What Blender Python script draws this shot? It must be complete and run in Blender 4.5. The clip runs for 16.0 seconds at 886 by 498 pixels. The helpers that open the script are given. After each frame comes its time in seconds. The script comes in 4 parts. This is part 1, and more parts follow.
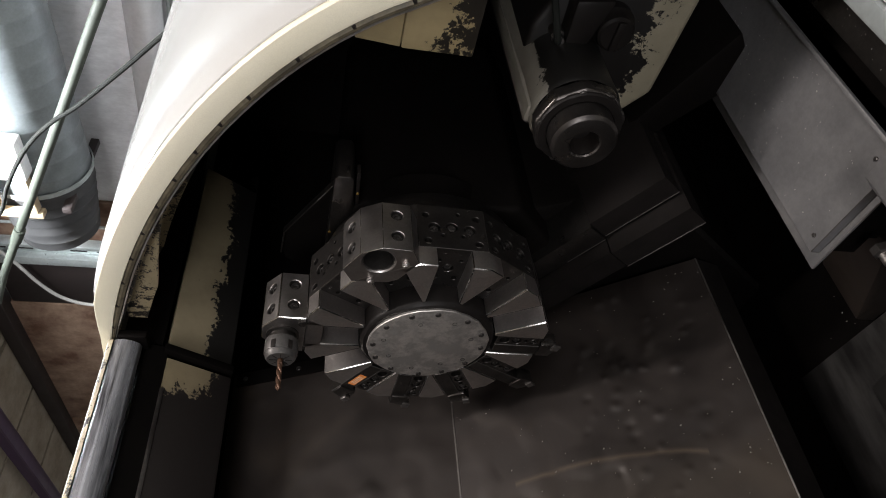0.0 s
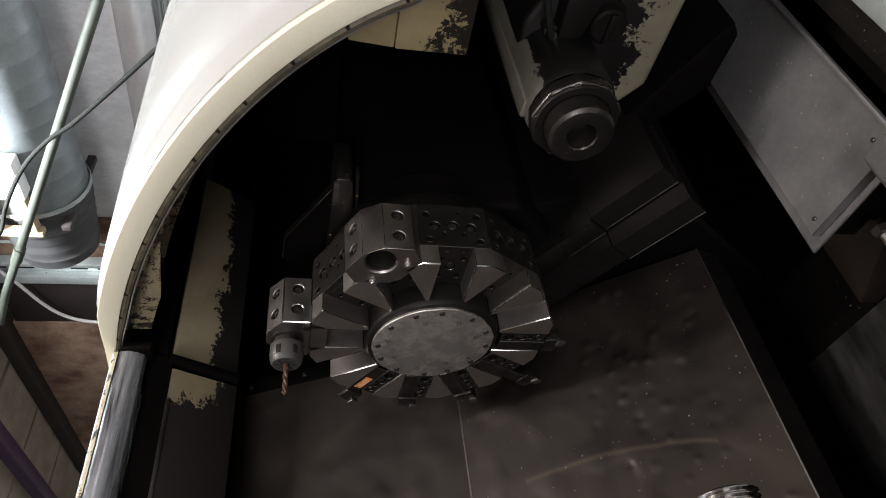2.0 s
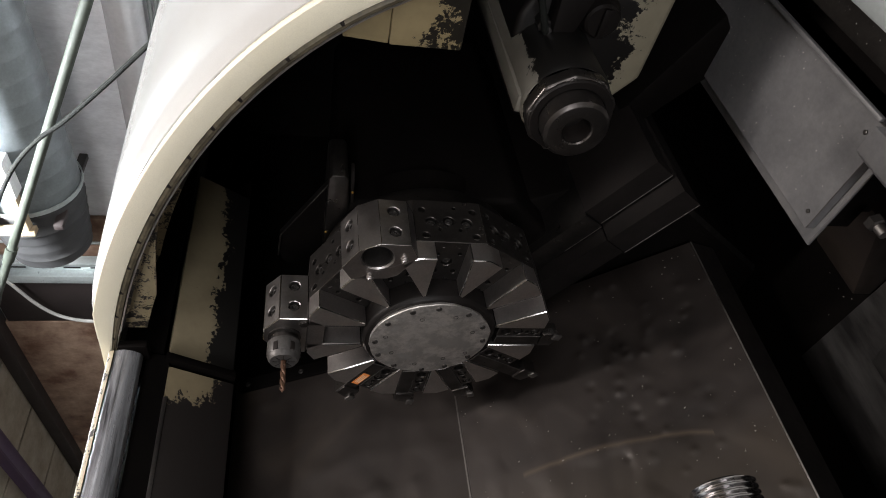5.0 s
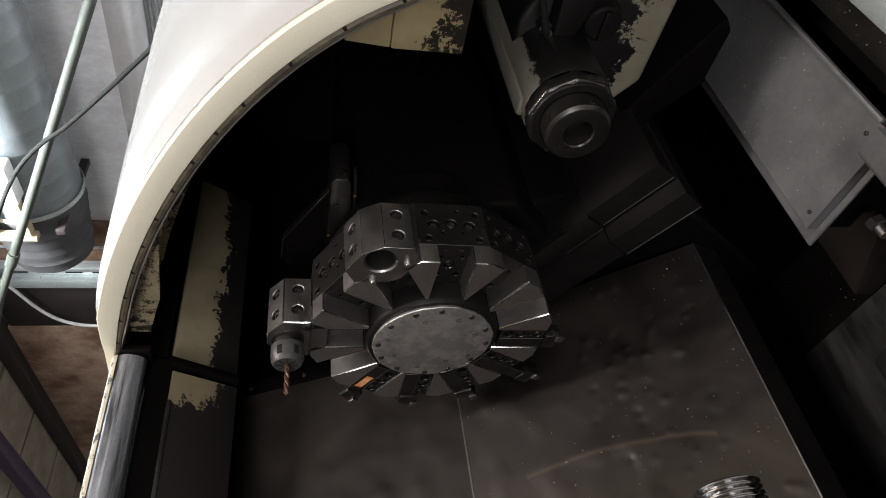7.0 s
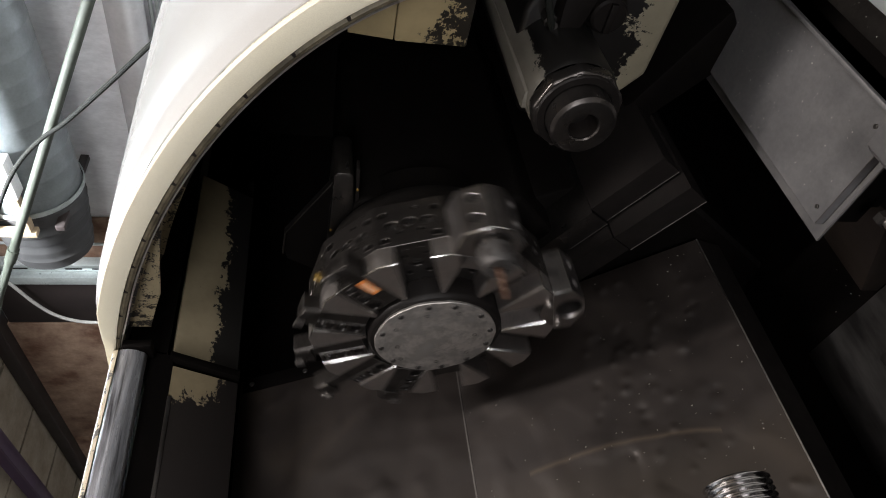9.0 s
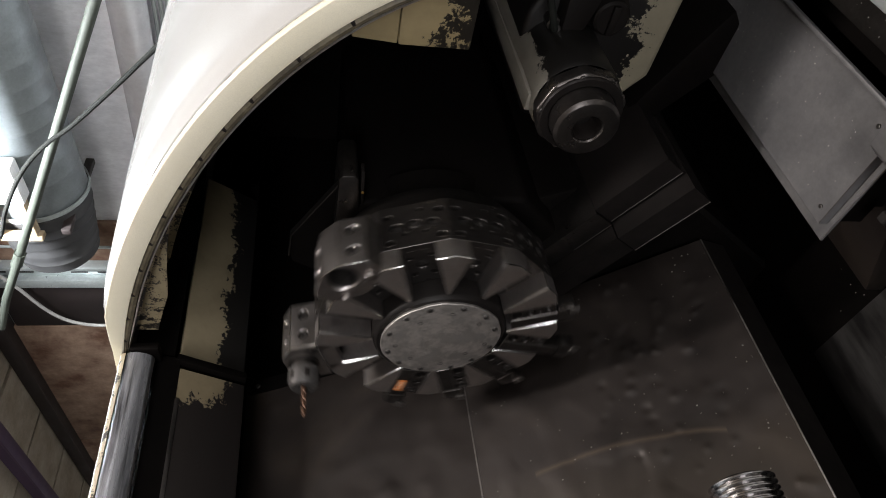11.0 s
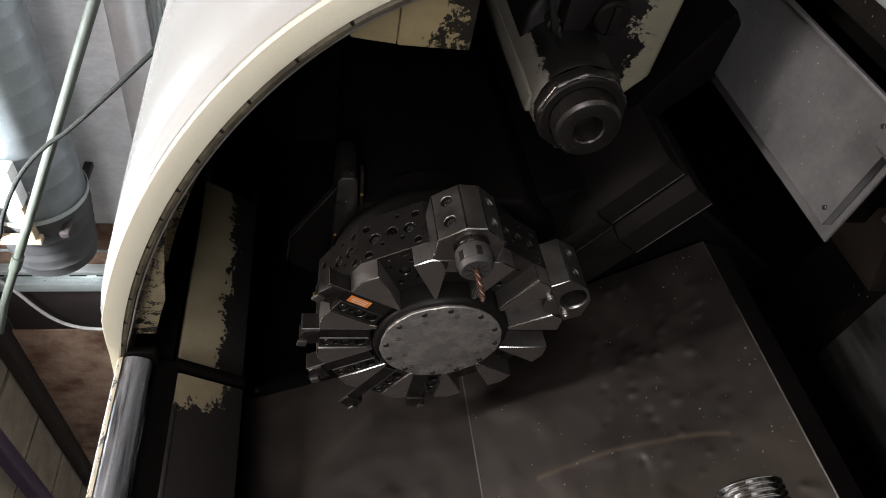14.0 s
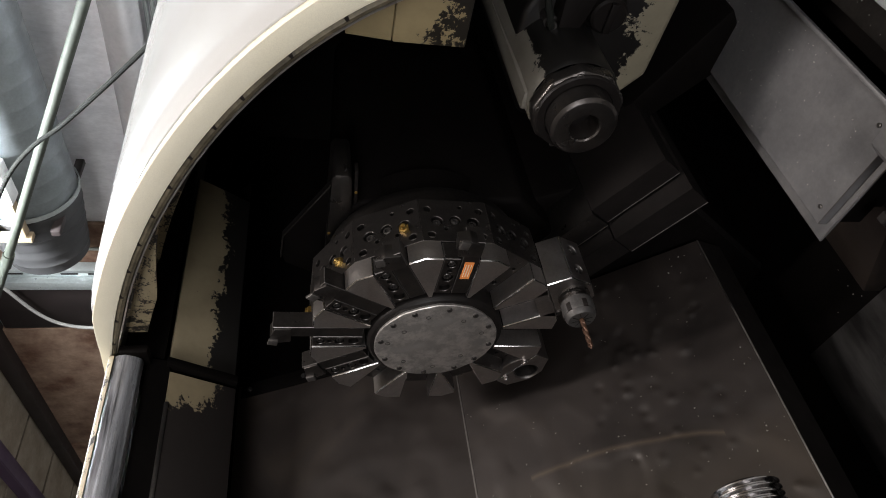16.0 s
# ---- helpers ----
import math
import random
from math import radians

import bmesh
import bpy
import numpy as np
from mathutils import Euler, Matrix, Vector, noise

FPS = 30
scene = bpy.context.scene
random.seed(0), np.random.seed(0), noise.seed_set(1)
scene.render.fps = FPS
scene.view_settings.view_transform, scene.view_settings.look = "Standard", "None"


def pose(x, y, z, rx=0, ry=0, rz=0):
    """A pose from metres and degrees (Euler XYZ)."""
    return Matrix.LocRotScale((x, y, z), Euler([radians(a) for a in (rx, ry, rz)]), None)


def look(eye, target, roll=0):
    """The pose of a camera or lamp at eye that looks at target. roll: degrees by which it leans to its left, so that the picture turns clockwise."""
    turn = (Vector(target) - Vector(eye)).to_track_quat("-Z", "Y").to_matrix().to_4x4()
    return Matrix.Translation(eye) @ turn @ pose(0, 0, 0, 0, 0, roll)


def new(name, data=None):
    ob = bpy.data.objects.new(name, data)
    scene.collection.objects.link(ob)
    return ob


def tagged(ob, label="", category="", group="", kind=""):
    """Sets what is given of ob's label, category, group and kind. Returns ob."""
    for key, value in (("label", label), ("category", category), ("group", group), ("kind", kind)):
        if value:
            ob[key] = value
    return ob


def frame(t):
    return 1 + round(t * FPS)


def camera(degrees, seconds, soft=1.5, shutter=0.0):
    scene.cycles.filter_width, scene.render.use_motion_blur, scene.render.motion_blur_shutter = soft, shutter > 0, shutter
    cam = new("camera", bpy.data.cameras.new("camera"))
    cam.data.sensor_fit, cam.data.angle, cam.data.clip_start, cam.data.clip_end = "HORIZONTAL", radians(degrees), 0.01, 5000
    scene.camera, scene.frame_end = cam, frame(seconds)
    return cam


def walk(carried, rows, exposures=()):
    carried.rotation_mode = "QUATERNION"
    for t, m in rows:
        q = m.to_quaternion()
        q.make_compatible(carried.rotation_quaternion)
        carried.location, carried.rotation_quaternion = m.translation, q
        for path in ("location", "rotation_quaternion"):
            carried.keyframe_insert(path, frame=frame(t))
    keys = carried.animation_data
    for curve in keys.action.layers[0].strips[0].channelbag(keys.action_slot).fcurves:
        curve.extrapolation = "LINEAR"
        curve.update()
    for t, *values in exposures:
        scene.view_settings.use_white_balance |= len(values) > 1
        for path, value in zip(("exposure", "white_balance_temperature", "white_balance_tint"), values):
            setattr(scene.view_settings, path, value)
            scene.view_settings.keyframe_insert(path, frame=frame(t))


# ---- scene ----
cam = camera(70.0, 16.0, soft=0.95, shutter=0.9)
PATH = [
    (0, (-0.002, 0.001, 1.585), (1.279, 1.481, 1.171), -86.1),
    (0.5, (-0.006, 0.012, 1.585), (1.276, 1.49, 1.171), -87.1),
    (1, (-0.012, 0.016, 1.585), (1.262, 1.502, 1.175), -87.7),
    (1.5, (-0.012, 0.011, 1.586), (1.267, 1.493, 1.176), -87.9),
    (2, (-0.01, 0.008, 1.587), (1.282, 1.477, 1.174), -88.2),
    (2.5, (-0.01, 0.012, 1.588), (1.279, 1.48, 1.16), -88.2),
    (3, (-0.012, 0.014, 1.589), (1.272, 1.485, 1.155), -88.4),
    (3.5, (-0.011, 0.014, 1.589), (1.266, 1.49, 1.154), -88.5),
    (4, (-0.009, 0.012, 1.591), (1.267, 1.489, 1.156), -88.6),
    (6.5, (-0.013, 0.004, 1.592), (1.271, 1.476, 1.162), -89.1),
    (7, (-0.012, 0.005, 1.595), (1.274, 1.476, 1.165), -89.1),
    (7.5, (-0.012, 0.008, 1.597), (1.275, 1.479, 1.169), -89.2),
    (8, (-0.012, 0.011, 1.595), (1.269, 1.486, 1.166), -89.2),
    (8.5, (-0.009, 0.013, 1.596), (1.27, 1.487, 1.162), -89.1),
    (9, (-0.01, 0.017, 1.599), (1.271, 1.491, 1.168), -89.0),
    (11.5, (-0.012, 0.011, 1.602), (1.275, 1.485, 1.187), -89.4),
    (12, (-0.012, 0.011, 1.602), (1.277, 1.484, 1.191), -89.4),
    (12.5, (-0.011, 0.012, 1.603), (1.278, 1.484, 1.191), -89.4),
    (13, (-0.009, 0.015, 1.603), (1.281, 1.485, 1.189), -89.4),
    (13.5, (-0.008, 0.018, 1.602), (1.284, 1.487, 1.186), -89.4),
    (14, (-0.006, 0.02, 1.601), (1.285, 1.488, 1.18), -89.4),
    (14.5, (-0.005, 0.02, 1.602), (1.283, 1.49, 1.177), -89.5),
    (15, (-0.005, 0.021, 1.603), (1.284, 1.49, 1.175), -89.4),
    (15.5, (-0.004, 0.023, 1.601), (1.283, 1.491, 1.167), -89.5),
    (16, (-0.002, 0.026, 1.601), (1.284, 1.493, 1.161), -89.3),
]
walk(cam, [(t, look(eye, target, roll)) for t, eye, target, roll in PATH])
scene.render.film_transparent = False

# ---- world and light ----
world = bpy.data.worlds.new("sky")
scene.world = world
world.use_nodes = True
wn = world.node_tree.nodes
sky = wn.new("ShaderNodeTexSky")
sky.sky_type, sky.sun_disc = "NISHITA", False
sky.sun_elevation, sky.sun_rotation = radians(40), radians(200)
wn["Background"].inputs[1].default_value = 0.1
world.node_tree.links.new(sky.outputs[0], wn["Background"].inputs[0])
sun = new("sun", bpy.data.lights.new("sun", "SUN"))
sun.data.energy, sun.data.angle, sun.data.color = 2, radians(6), (1.0, 0.95, 0.88)
sun.matrix_world = look((-3, -12, 10), (0, 0, 0))


def area(name, eye, target, sx, sy, watts, colour):
    lamp = new(name, bpy.data.lights.new(name, "AREA"))
    lamp.data.shape, lamp.data.size, lamp.data.size_y = "RECTANGLE", sx, sy
    lamp.data.energy, lamp.data.color = watts, colour
    lamp.matrix_world = look(eye, target)
    return lamp


# two unseen area lamps added at the operator's back, before invented window openings
area("added_fill_light", (-4.9, -2.3, 2.7), (0, -0.6, 2.0), 2.2, 1.7, 178, (0.99, 0.97, 0.99))
area("added_fill_light", (-1.1, -3.9, 2.9), (0.3, 0.4, 1.6), 2.2, 1.7, 62, (1.0, 0.96, 0.95))
# unseen strip lamps under the roof; the second added to brighten wall and hood
area("unseen_strip_light", (0.46, 0.1, 3.96), (0.46, 0.1, 0), 0.16, 1.3, 66, (1.0, 0.92, 0.88))
area("unseen_strip_light", (2.1, 2.3, 3.96), (2.1, 2.3, 0), 0.16, 1.3, 400, (0.92, 0.96, 1.0))
scene.view_settings.exposure = 0.0


# ---- materials ----
def nodes_of(name, colour, rough, metal=0.0):
    m = bpy.data.materials.new(name)
    m.use_nodes = True
    b = m.node_tree.nodes["Principled BSDF"]
    b.inputs["Base Color"].default_value = (*colour, 1)
    b.inputs["Roughness"].default_value = rough
    b.inputs["Metallic"].default_value = metal
    return m, m.node_tree.nodes, m.node_tree.links, b


def noise_node(n, l, scale, detail=4.0, rough=0.6, coords="Object", stretch=None, distortion=0.0):
    tc = n.new("ShaderNodeTexCoord")
    mp = n.new("ShaderNodeMapping")
    if stretch:
        mp.inputs["Scale"].default_value = stretch
    tex = n.new("ShaderNodeTexNoise")
    tex.inputs["Scale"].default_value = scale
    tex.inputs["Detail"].default_value = detail
    tex.inputs["Roughness"].default_value = rough
    tex.inputs["Distortion"].default_value = distortion
    l.new(tc.outputs[coords], mp.inputs[0])
    l.new(mp.outputs[0], tex.inputs["Vector"])
    return tex


def ramp(n, l, src, stops):
    r = n.new("ShaderNodeValToRGB")
    while len(r.color_ramp.elements) < len(stops):
        r.color_ramp.elements.new(0.5)
    for e, (p, c) in zip(r.color_ramp.elements, stops):
        e.position = p
        e.color = (*c, 1) if len(c) == 3 else (c[0], c[0], c[0], 1)
    l.new(src, r.inputs[0])
    return r


def mix(n, l, fac, a, b):
    m = n.new("ShaderNodeMix")
    m.data_type = "RGBA"
    if isinstance(fac, float):
        m.inputs[0].default_value = fac
    else:
        l.new(fac, m.inputs[0])
    for src, slot in ((a, 6), (b, 7)):
        if isinstance(src, tuple):
            m.inputs[slot].default_value = (*src, 1)
        else:
            l.new(src, m.inputs[slot])
    return m.outputs[2]


def bump(n, l, b, src, strength, dist=0.002, prev=None):
    bp = n.new("ShaderNodeBump")
    bp.inputs["Strength"].default_value = strength
    bp.inputs["Distance"].default_value = dist
    l.new(src, bp.inputs["Height"])
    if prev:
        l.new(prev.outputs[0], bp.inputs["Normal"])
    l.new(bp.outputs[0], b.inputs["Normal"])
    return bp


def worn(name, c1, c2, rough, metal, scale=14.0, fine=160.0, bumpy=0.15, rvar=0.15, stretch=None):
    """A surface with blotches and fine grain: colour between c1 and c2, gloss that varies with them."""
    m, n, l, b = nodes_of(name, c1, rough, metal)
    big = noise_node(n, l, scale, 5, 0.65, stretch=stretch)
    small = noise_node(n, l, fine, 3, 0.7, stretch=stretch)
    cr = ramp(n, l, big.outputs[0], [(0.35, c1), (0.68, c2)])
    sp = ramp(n, l, small.outputs[0], [(0.3, (0.88,)), (0.7, (1.05,))])
    mul = n.new("ShaderNodeMix")
    mul.data_type, mul.blend_type = "RGBA", "MULTIPLY"
    mul.inputs[0].default_value = 1.0
    l.new(cr.outputs[0], mul.inputs[6])
    l.new(sp.outputs[0], mul.inputs[7])
    l.new(mul.outputs[2], b.inputs["Base Color"])
    rr = n.new("ShaderNodeMapRange")
    rr.inputs[1].default_value, rr.inputs[2].default_value = 0.3, 0.7
    rr.inputs[3].default_value, rr.inputs[4].default_value = max(0.05, rough - rvar), min(1, rough + rvar)
    l.new(big.outputs[0], rr.inputs[0])
    l.new(rr.outputs[0], b.inputs["Roughness"])
    bump(n, l, b, small.outputs[0], bumpy, 0.001)
    return m


def chipped(name, paint, bare, rough, amount, scale=9.0, dirt=(0.06, 0.05, 0.03), fade=None):
    """Oily old paint with flaked patches of bare dark metal and fine spots; amount: how much has come off (0 to 1)."""
    m, n, l, b = nodes_of(name, paint, rough)
    big = noise_node(n, l, scale, 8, 0.72, distortion=0.4)
    dots = noise_node(n, l, scale * 9, 3, 0.6)
    grime = noise_node(n, l, scale * 0.6, 6, 0.65)
    add = n.new("ShaderNodeMath")
    add.operation = "MULTIPLY_ADD"
    l.new(dots.outputs[0], add.inputs[0])
    add.inputs[1].default_value = 0.30
    l.new(big.outputs[0], add.inputs[2])
    src = add.outputs[0]
    if fade:
        # the paint ends towards one side, in wear and in drawn shade: fade = (axis, whole, bare, share of the height)
        tc, sep, mr, sm = n.new("ShaderNodeTexCoord"), n.new("ShaderNodeSeparateXYZ"), n.new("ShaderNodeMapRange"), n.new("ShaderNodeMath")
        lean = n.new("ShaderNodeMath")
        lean.operation = "MULTIPLY_ADD"
        l.new(tc.outputs["Object"], sep.inputs[0])
        l.new(sep.outputs[2], lean.inputs[0])
        lean.inputs[1].default_value = fade[3] if len(fade) > 3 else 0.0
        l.new(sep.outputs["XYZ".index(fade[0])], lean.inputs[2])
        l.new(lean.outputs[0], mr.inputs[0])
        mr.inputs[1].default_value, mr.inputs[2].default_value = fade[1], fade[2]
        mr.inputs[3].default_value, mr.inputs[4].default_value = -0.12, 0.42
        l.new(src, sm.inputs[0])
        l.new(mr.outputs[0], sm.inputs[1])
        src = sm.outputs[0]
    cut = 0.92 - 0.5 * amount
    mask = ramp(n, l, src, [(cut, (0.0,)), (cut + 0.02, (1.0,))])
    gm = ramp(n, l, grime.outputs[0], [(0.4, (0.0,)), (0.75, (0.75,))])
    dirty = mix(n, l, gm.outputs[0], paint, tuple(0.5 * p + 0.5 * d for p, d in zip(paint, dirt)))
    col = mix(n, l, mask.outputs[0], dirty, bare)
    l.new(col, b.inputs["Base Color"])
    inv = n.new("ShaderNodeMath")
    inv.operation = "SUBTRACT"
    inv.inputs[0].default_value = 1.0
    l.new(mask.outputs[0], inv.inputs[1])
    bump(n, l, b, inv.outputs[0], 0.5, 0.0008)
    return m


def plate_metal(name):
    """Oily dented sheet steel: broad shallow dents, smears and dull grain."""
    m, n, l, b = nodes_of(name, (0.07, 0.063, 0.055), 0.42, 0.4)
    blot = noise_node(n, l, 3.2, 6, 0.62, distortion=0.8)
    fine = noise_node(n, l, 120, 3, 0.7)
    cr = ramp(n, l, blot.outputs[0], [(0.3, (0.015, 0.012, 0.011)), (0.52, (0.027, 0.0212, 0.0185)), (0.75, (0.047, 0.035, 0.0262))])
    # a dried coolant line, bowed across the plate
    tcs, sep = n.new("ShaderNodeTexCoord"), n.new("ShaderNodeSeparateXYZ")
    l.new(tcs.outputs["Object"], sep.inputs[0])

    def calc(op, p, q):
        k = n.new("ShaderNodeMath")
        k.operation = op
        for slot, v in ((0, p), (1, q)):
            if isinstance(v, float):
                k.inputs[slot].default_value = v
            else:
                l.new(v, k.inputs[slot])
        return k.outputs[0]

    dz = calc("SUBTRACT", sep.outputs[2], 1.04)
    bow = calc("MULTIPLY", calc("MULTIPLY", dz, dz), 0.75)
    wob = calc("MULTIPLY", calc("SUBTRACT", blot.outputs[0], 0.5), 0.02)
    dx = calc("ABSOLUTE", calc("ADD", calc("ADD", calc("SUBTRACT", sep.outputs[0], 0.445), bow), wob), 0.0)
    near = calc("ADD", calc("ADD", dx, calc("GREATER_THAN", sep.outputs[2], 1.15)), calc("LESS_THAN", sep.outputs[2], 0.845))
    line = ramp(n, l, near, [(0.0, (0.3,)), (0.007, (0.0,))])
    side = ramp(n, l, calc("SUBTRACT", sep.outputs[0], 0.0), [(0.36, (0.22,)), (0.46, (0.0,))])
    tan = mix(n, l, side.outputs[0], cr.outputs[0], (0.075, 0.058, 0.038))
    l.new(mix(n, l, line.outputs[0], tan, (0.17, 0.125, 0.085)), b.inputs["Base Color"])
    rr = n.new("ShaderNodeMapRange")
    rr.inputs[1].default_value, rr.inputs[2].default_value = 0.3, 0.7
    rr.inputs[3].default_value, rr.inputs[4].default_value = 0.36, 0.6
    l.new(blot.outputs[0], rr.inputs[0])
    l.new(rr.outputs[0], b.inputs["Roughness"])
    pits = noise_node(n, l, 15, 0.5, 0.4)
    wave = ramp(n, l, pits.outputs[0], [(0.45, (0.0,)), (0.62, (0.35,)), (0.85, (1.0,))])
    wave.color_ramp.interpolation = "B_SPLINE"
    first = bump(n, l, b, wave.outputs[0], 0.45, 0.007)
    bump(n, l, b, fine.outputs[0], 0.12, 0.0006, first)
    return m


def dull(m, level):
    m.node_tree.nodes["Principled BSDF"].inputs["Specular IOR Level"].default_value = level
    return m


# one enamel; its colour offsets the light: skin dimmed, rim lifted
CREAM_DIMMED = worn("cream_enamel", (0.50, 0.495, 0.485), (0.47, 0.46, 0.44), 0.14, 0.0, 3, 900, 0.0, 0.05)
CREAM_LIFTED = worn("cream_enamel_lifted", (0.87, 0.82, 0.67), (0.84, 0.785, 0.62), 0.32, 0.0, 6, 900, 0.0, 0.08)
CHIP = chipped("flaked_cream_paint", (0.30, 0.245, 0.15), (0.016, 0.013, 0.011), 0.5, 0.54, 26)
CHIP_LIGHT = chipped("spotted_cream_paint", (0.36, 0.285, 0.155), (0.02, 0.017, 0.013), 0.4, 0.44, 20, fade=("Z", 1.43, 1.26))
# turns black upwards: the shade round the barrel is in the paint
CHIP_TAIL_SHADED = chipped("shaded_flaked_paint", (0.21, 0.188, 0.135), (0.005, 0.0043, 0.004), 0.45, 0.59, 17, fade=("Z", 1.03, 1.14))
# pale only at the top: light from above is in the paint
BARREL_TOPLIT = chipped("toplit_barrel_paint", (0.17, 0.158, 0.135), (0.006, 0.0055, 0.005), 0.42, 0.50, 16, fade=("Z", 1.248, 1.225))
CHIP_PANEL = chipped("half_stripped_paint", (0.27, 0.225, 0.145), (0.012, 0.011, 0.01), 0.5, 0.42, 14, fade=("Z", 1.815, 1.742))
CHIP_STEEL = chipped("stripped_paint_steel", (0.30, 0.245, 0.155), (0.022, 0.019, 0.018), 0.34, 0.46, 17, fade=("X", 2.54, 2.35, 1.0))
STEEL = worn("machined_steel", (0.60, 0.56, 0.545), (0.42, 0.395, 0.38), 0.38, 1.0, 18, 240, 0.10, 0.1)
HOLDER = worn("blued_holder_steel", (0.40, 0.375, 0.367), (0.27, 0.255, 0.247), 0.36, 1.0, 18, 240, 0.10, 0.1)
STEEL_DARK = worn("blackened_steel", (0.10, 0.092, 0.087), (0.05, 0.046, 0.043), 0.36, 0.95, 20, 220, 0.14, 0.12)
MIDSTEEL = worn("oiled_screw_steel", (0.16, 0.15, 0.143), (0.11, 0.102, 0.097), 0.4, 0.8, 60, 300, 0.1, 0.1)
# for bevels: worn edges, with their highlights put into the colour
STEEL_BRIGHT = worn("bright_turned_steel", (0.55, 0.54, 0.53), (0.44, 0.43, 0.42), 0.22, 1.0, 20, 240, 0.06, 0.08)
THREAD = worn("oiled_thread_steel", (0.52, 0.51, 0.51), (0.42, 0.41, 0.41), 0.15, 1.0, 20, 240, 0.03, 0.05)
COVER = worn("stained_cover_steel", (0.78, 0.75, 0.72), (0.40, 0.38, 0.362), 0.46, 0.9, 30, 260, 0.3, 0.16)
for k in [k for k in COVER.node_tree.nodes if k.type == "VALTORGB"][:1]:
    k.color_ramp.elements[0].position, k.color_ramp.elements[1].position = 0.38, 0.55
NUT = worn("dull_nut_steel", (0.095, 0.09, 0.087), (0.06, 0.057, 0.055), 0.52, 0.6, 40, 300, 0.1, 0.1)
BOLT = worn("black_oxide", (0.10, 0.094, 0.09), (0.065, 0.06, 0.057), 0.35, 0.8, 60, 300, 0.1, 0.1)
# near-black that draws the shade inside holes, slots and notches
HOLE_SHADE = dull(worn("shaded_hole", (0.010, 0.008, 0.007), (0.014, 0.011, 0.01), 0.6, 0.0, 60, 300, 0.1, 0.1), 0.2)
# oiled steel taken darker: the deep interior's shade is in its colour
OILSTEEL_SHADED = dull(worn("shaded_oily_steel", (0.010, 0.0085, 0.008), (0.006, 0.0052, 0.0048), 0.46, 0.0, 20, 220, 0.14, 0.12), 0.14)
EDGEPAINT = chipped("edge_paint", (0.52, 0.46, 0.33), (0.03, 0.026, 0.022), 0.5, 0.47, 26)
BRASS = worn("dull_brass", (0.45, 0.30, 0.09), (0.34, 0.22, 0.07), 0.35, 0.9, 60, 300, 0.1, 0.1)
COPPER = worn("bronze_drill_coating", (0.13, 0.07, 0.045), (0.09, 0.05, 0.033), 0.35, 0.6, 60, 300, 0.05, 0.1)
ORANGE = worn("orange_sticker", (0.80, 0.27, 0.07), (0.72, 0.23, 0.06), 0.5, 0.0, 60, 300, 0.05, 0.1)
WHITE_MARK = worn("faded_print", (0.75, 0.62, 0.45), (0.7, 0.55, 0.4), 0.6, 0.0, 60, 300, 0.05, 0.1)
PLATE = plate_metal("dented_oily_sheet")
GREYSHEET = worn("dusty_grey_sheet", (0.112, 0.111, 0.114), (0.175, 0.172, 0.173), 0.48, 0.3, 7, 110, 0.1, 0.12)
# blacker than oily iron: the unlit interior's shade is put into this colour
SHADE_CASTING = dull(worn("shaded_oily_casting", (0.0045, 0.0037, 0.0034), (0.0026, 0.0022, 0.002), 0.6, 0.0, 12, 90, 0.25, 0.15), 0.04)
SCRAPED = worn("scraped_sheet", (0.022, 0.021, 0.021), (0.075, 0.073, 0.071), 0.45, 0.5, 26, 160, 0.2, 0.12, (0.25, 1, 1))
# pale streaks along the bar are its highlights, put into the colour
RAIL_GLINT = worn("worn_glinting_rail", (0.75, 0.77, 0.83), (0.03, 0.03, 0.032), 0.28, 0.5, 40, 200, 0.2, 0.14, (0.07, 1, 1))
RUBBER = worn("grimy_seal", (0.05, 0.042, 0.028), (0.16, 0.135, 0.088), 0.6, 0.0, 40, 180, 0.3, 0.15)
BLOCKWALL = worn("painted_block_wall", (0.80, 0.81, 0.84), (0.64, 0.65, 0.68), 0.75, 0.0, 2.6, 26, 1.0, 0.1, (1, 1.7, 0.8))
GALV = worn("galvanised_sheet", (0.46, 0.50, 0.50), (0.34, 0.37, 0.37), 0.36, 0.45, 5, 60, 0.1, 0.1)
DUCT = worn("dull_galvanised_duct", (0.22, 0.245, 0.255), (0.17, 0.19, 0.197), 0.42, 0.35, 4, 60, 0.08, 0.1)
# hose grey with the shadow on the duct's end put into it
FLEX_SHADED = worn("shaded_flexible_hose", (0.028, 0.028, 0.029), (0.05, 0.05, 0.051), 0.7, 0.0, 8, 60, 0.1, 0.1)
# wall white dimmed: the shading near the hood is in this grey
DIMWALL = worn("shade_grey_pipe", (0.44, 0.44, 0.45), (0.36, 0.36, 0.37), 0.7, 0.0, 5, 40, 0.4, 0.1)
DRUM = worn("oily_drum_steel", (0.085, 0.078, 0.074), (0.042, 0.038, 0.036), 0.34, 0.9, 24, 220, 0.12, 0.12)
GREENPIPE = dull(worn("pale_green_conduit", (0.06, 0.068, 0.056), (0.042, 0.048, 0.040), 0.6, 0.0, 6, 80, 0.1, 0.1), 0.15)
CABLE = dull(worn("black_cable", (0.010, 0.011, 0.010), (0.016, 0.017, 0.015), 0.8, 0.0, 10, 90, 0.1, 0.1), 0.08)
WHITECABLE = worn("grey_cable", (0.5, 0.49, 0.47), (0.42, 0.41, 0.39), 0.5, 0.0, 10, 90, 0.1, 0.1)
RUST = worn("rust_stained_board", (0.10, 0.045, 0.026), (0.33, 0.23, 0.165), 0.8, 0.0, 3.6, 20, 0.3, 0.1)
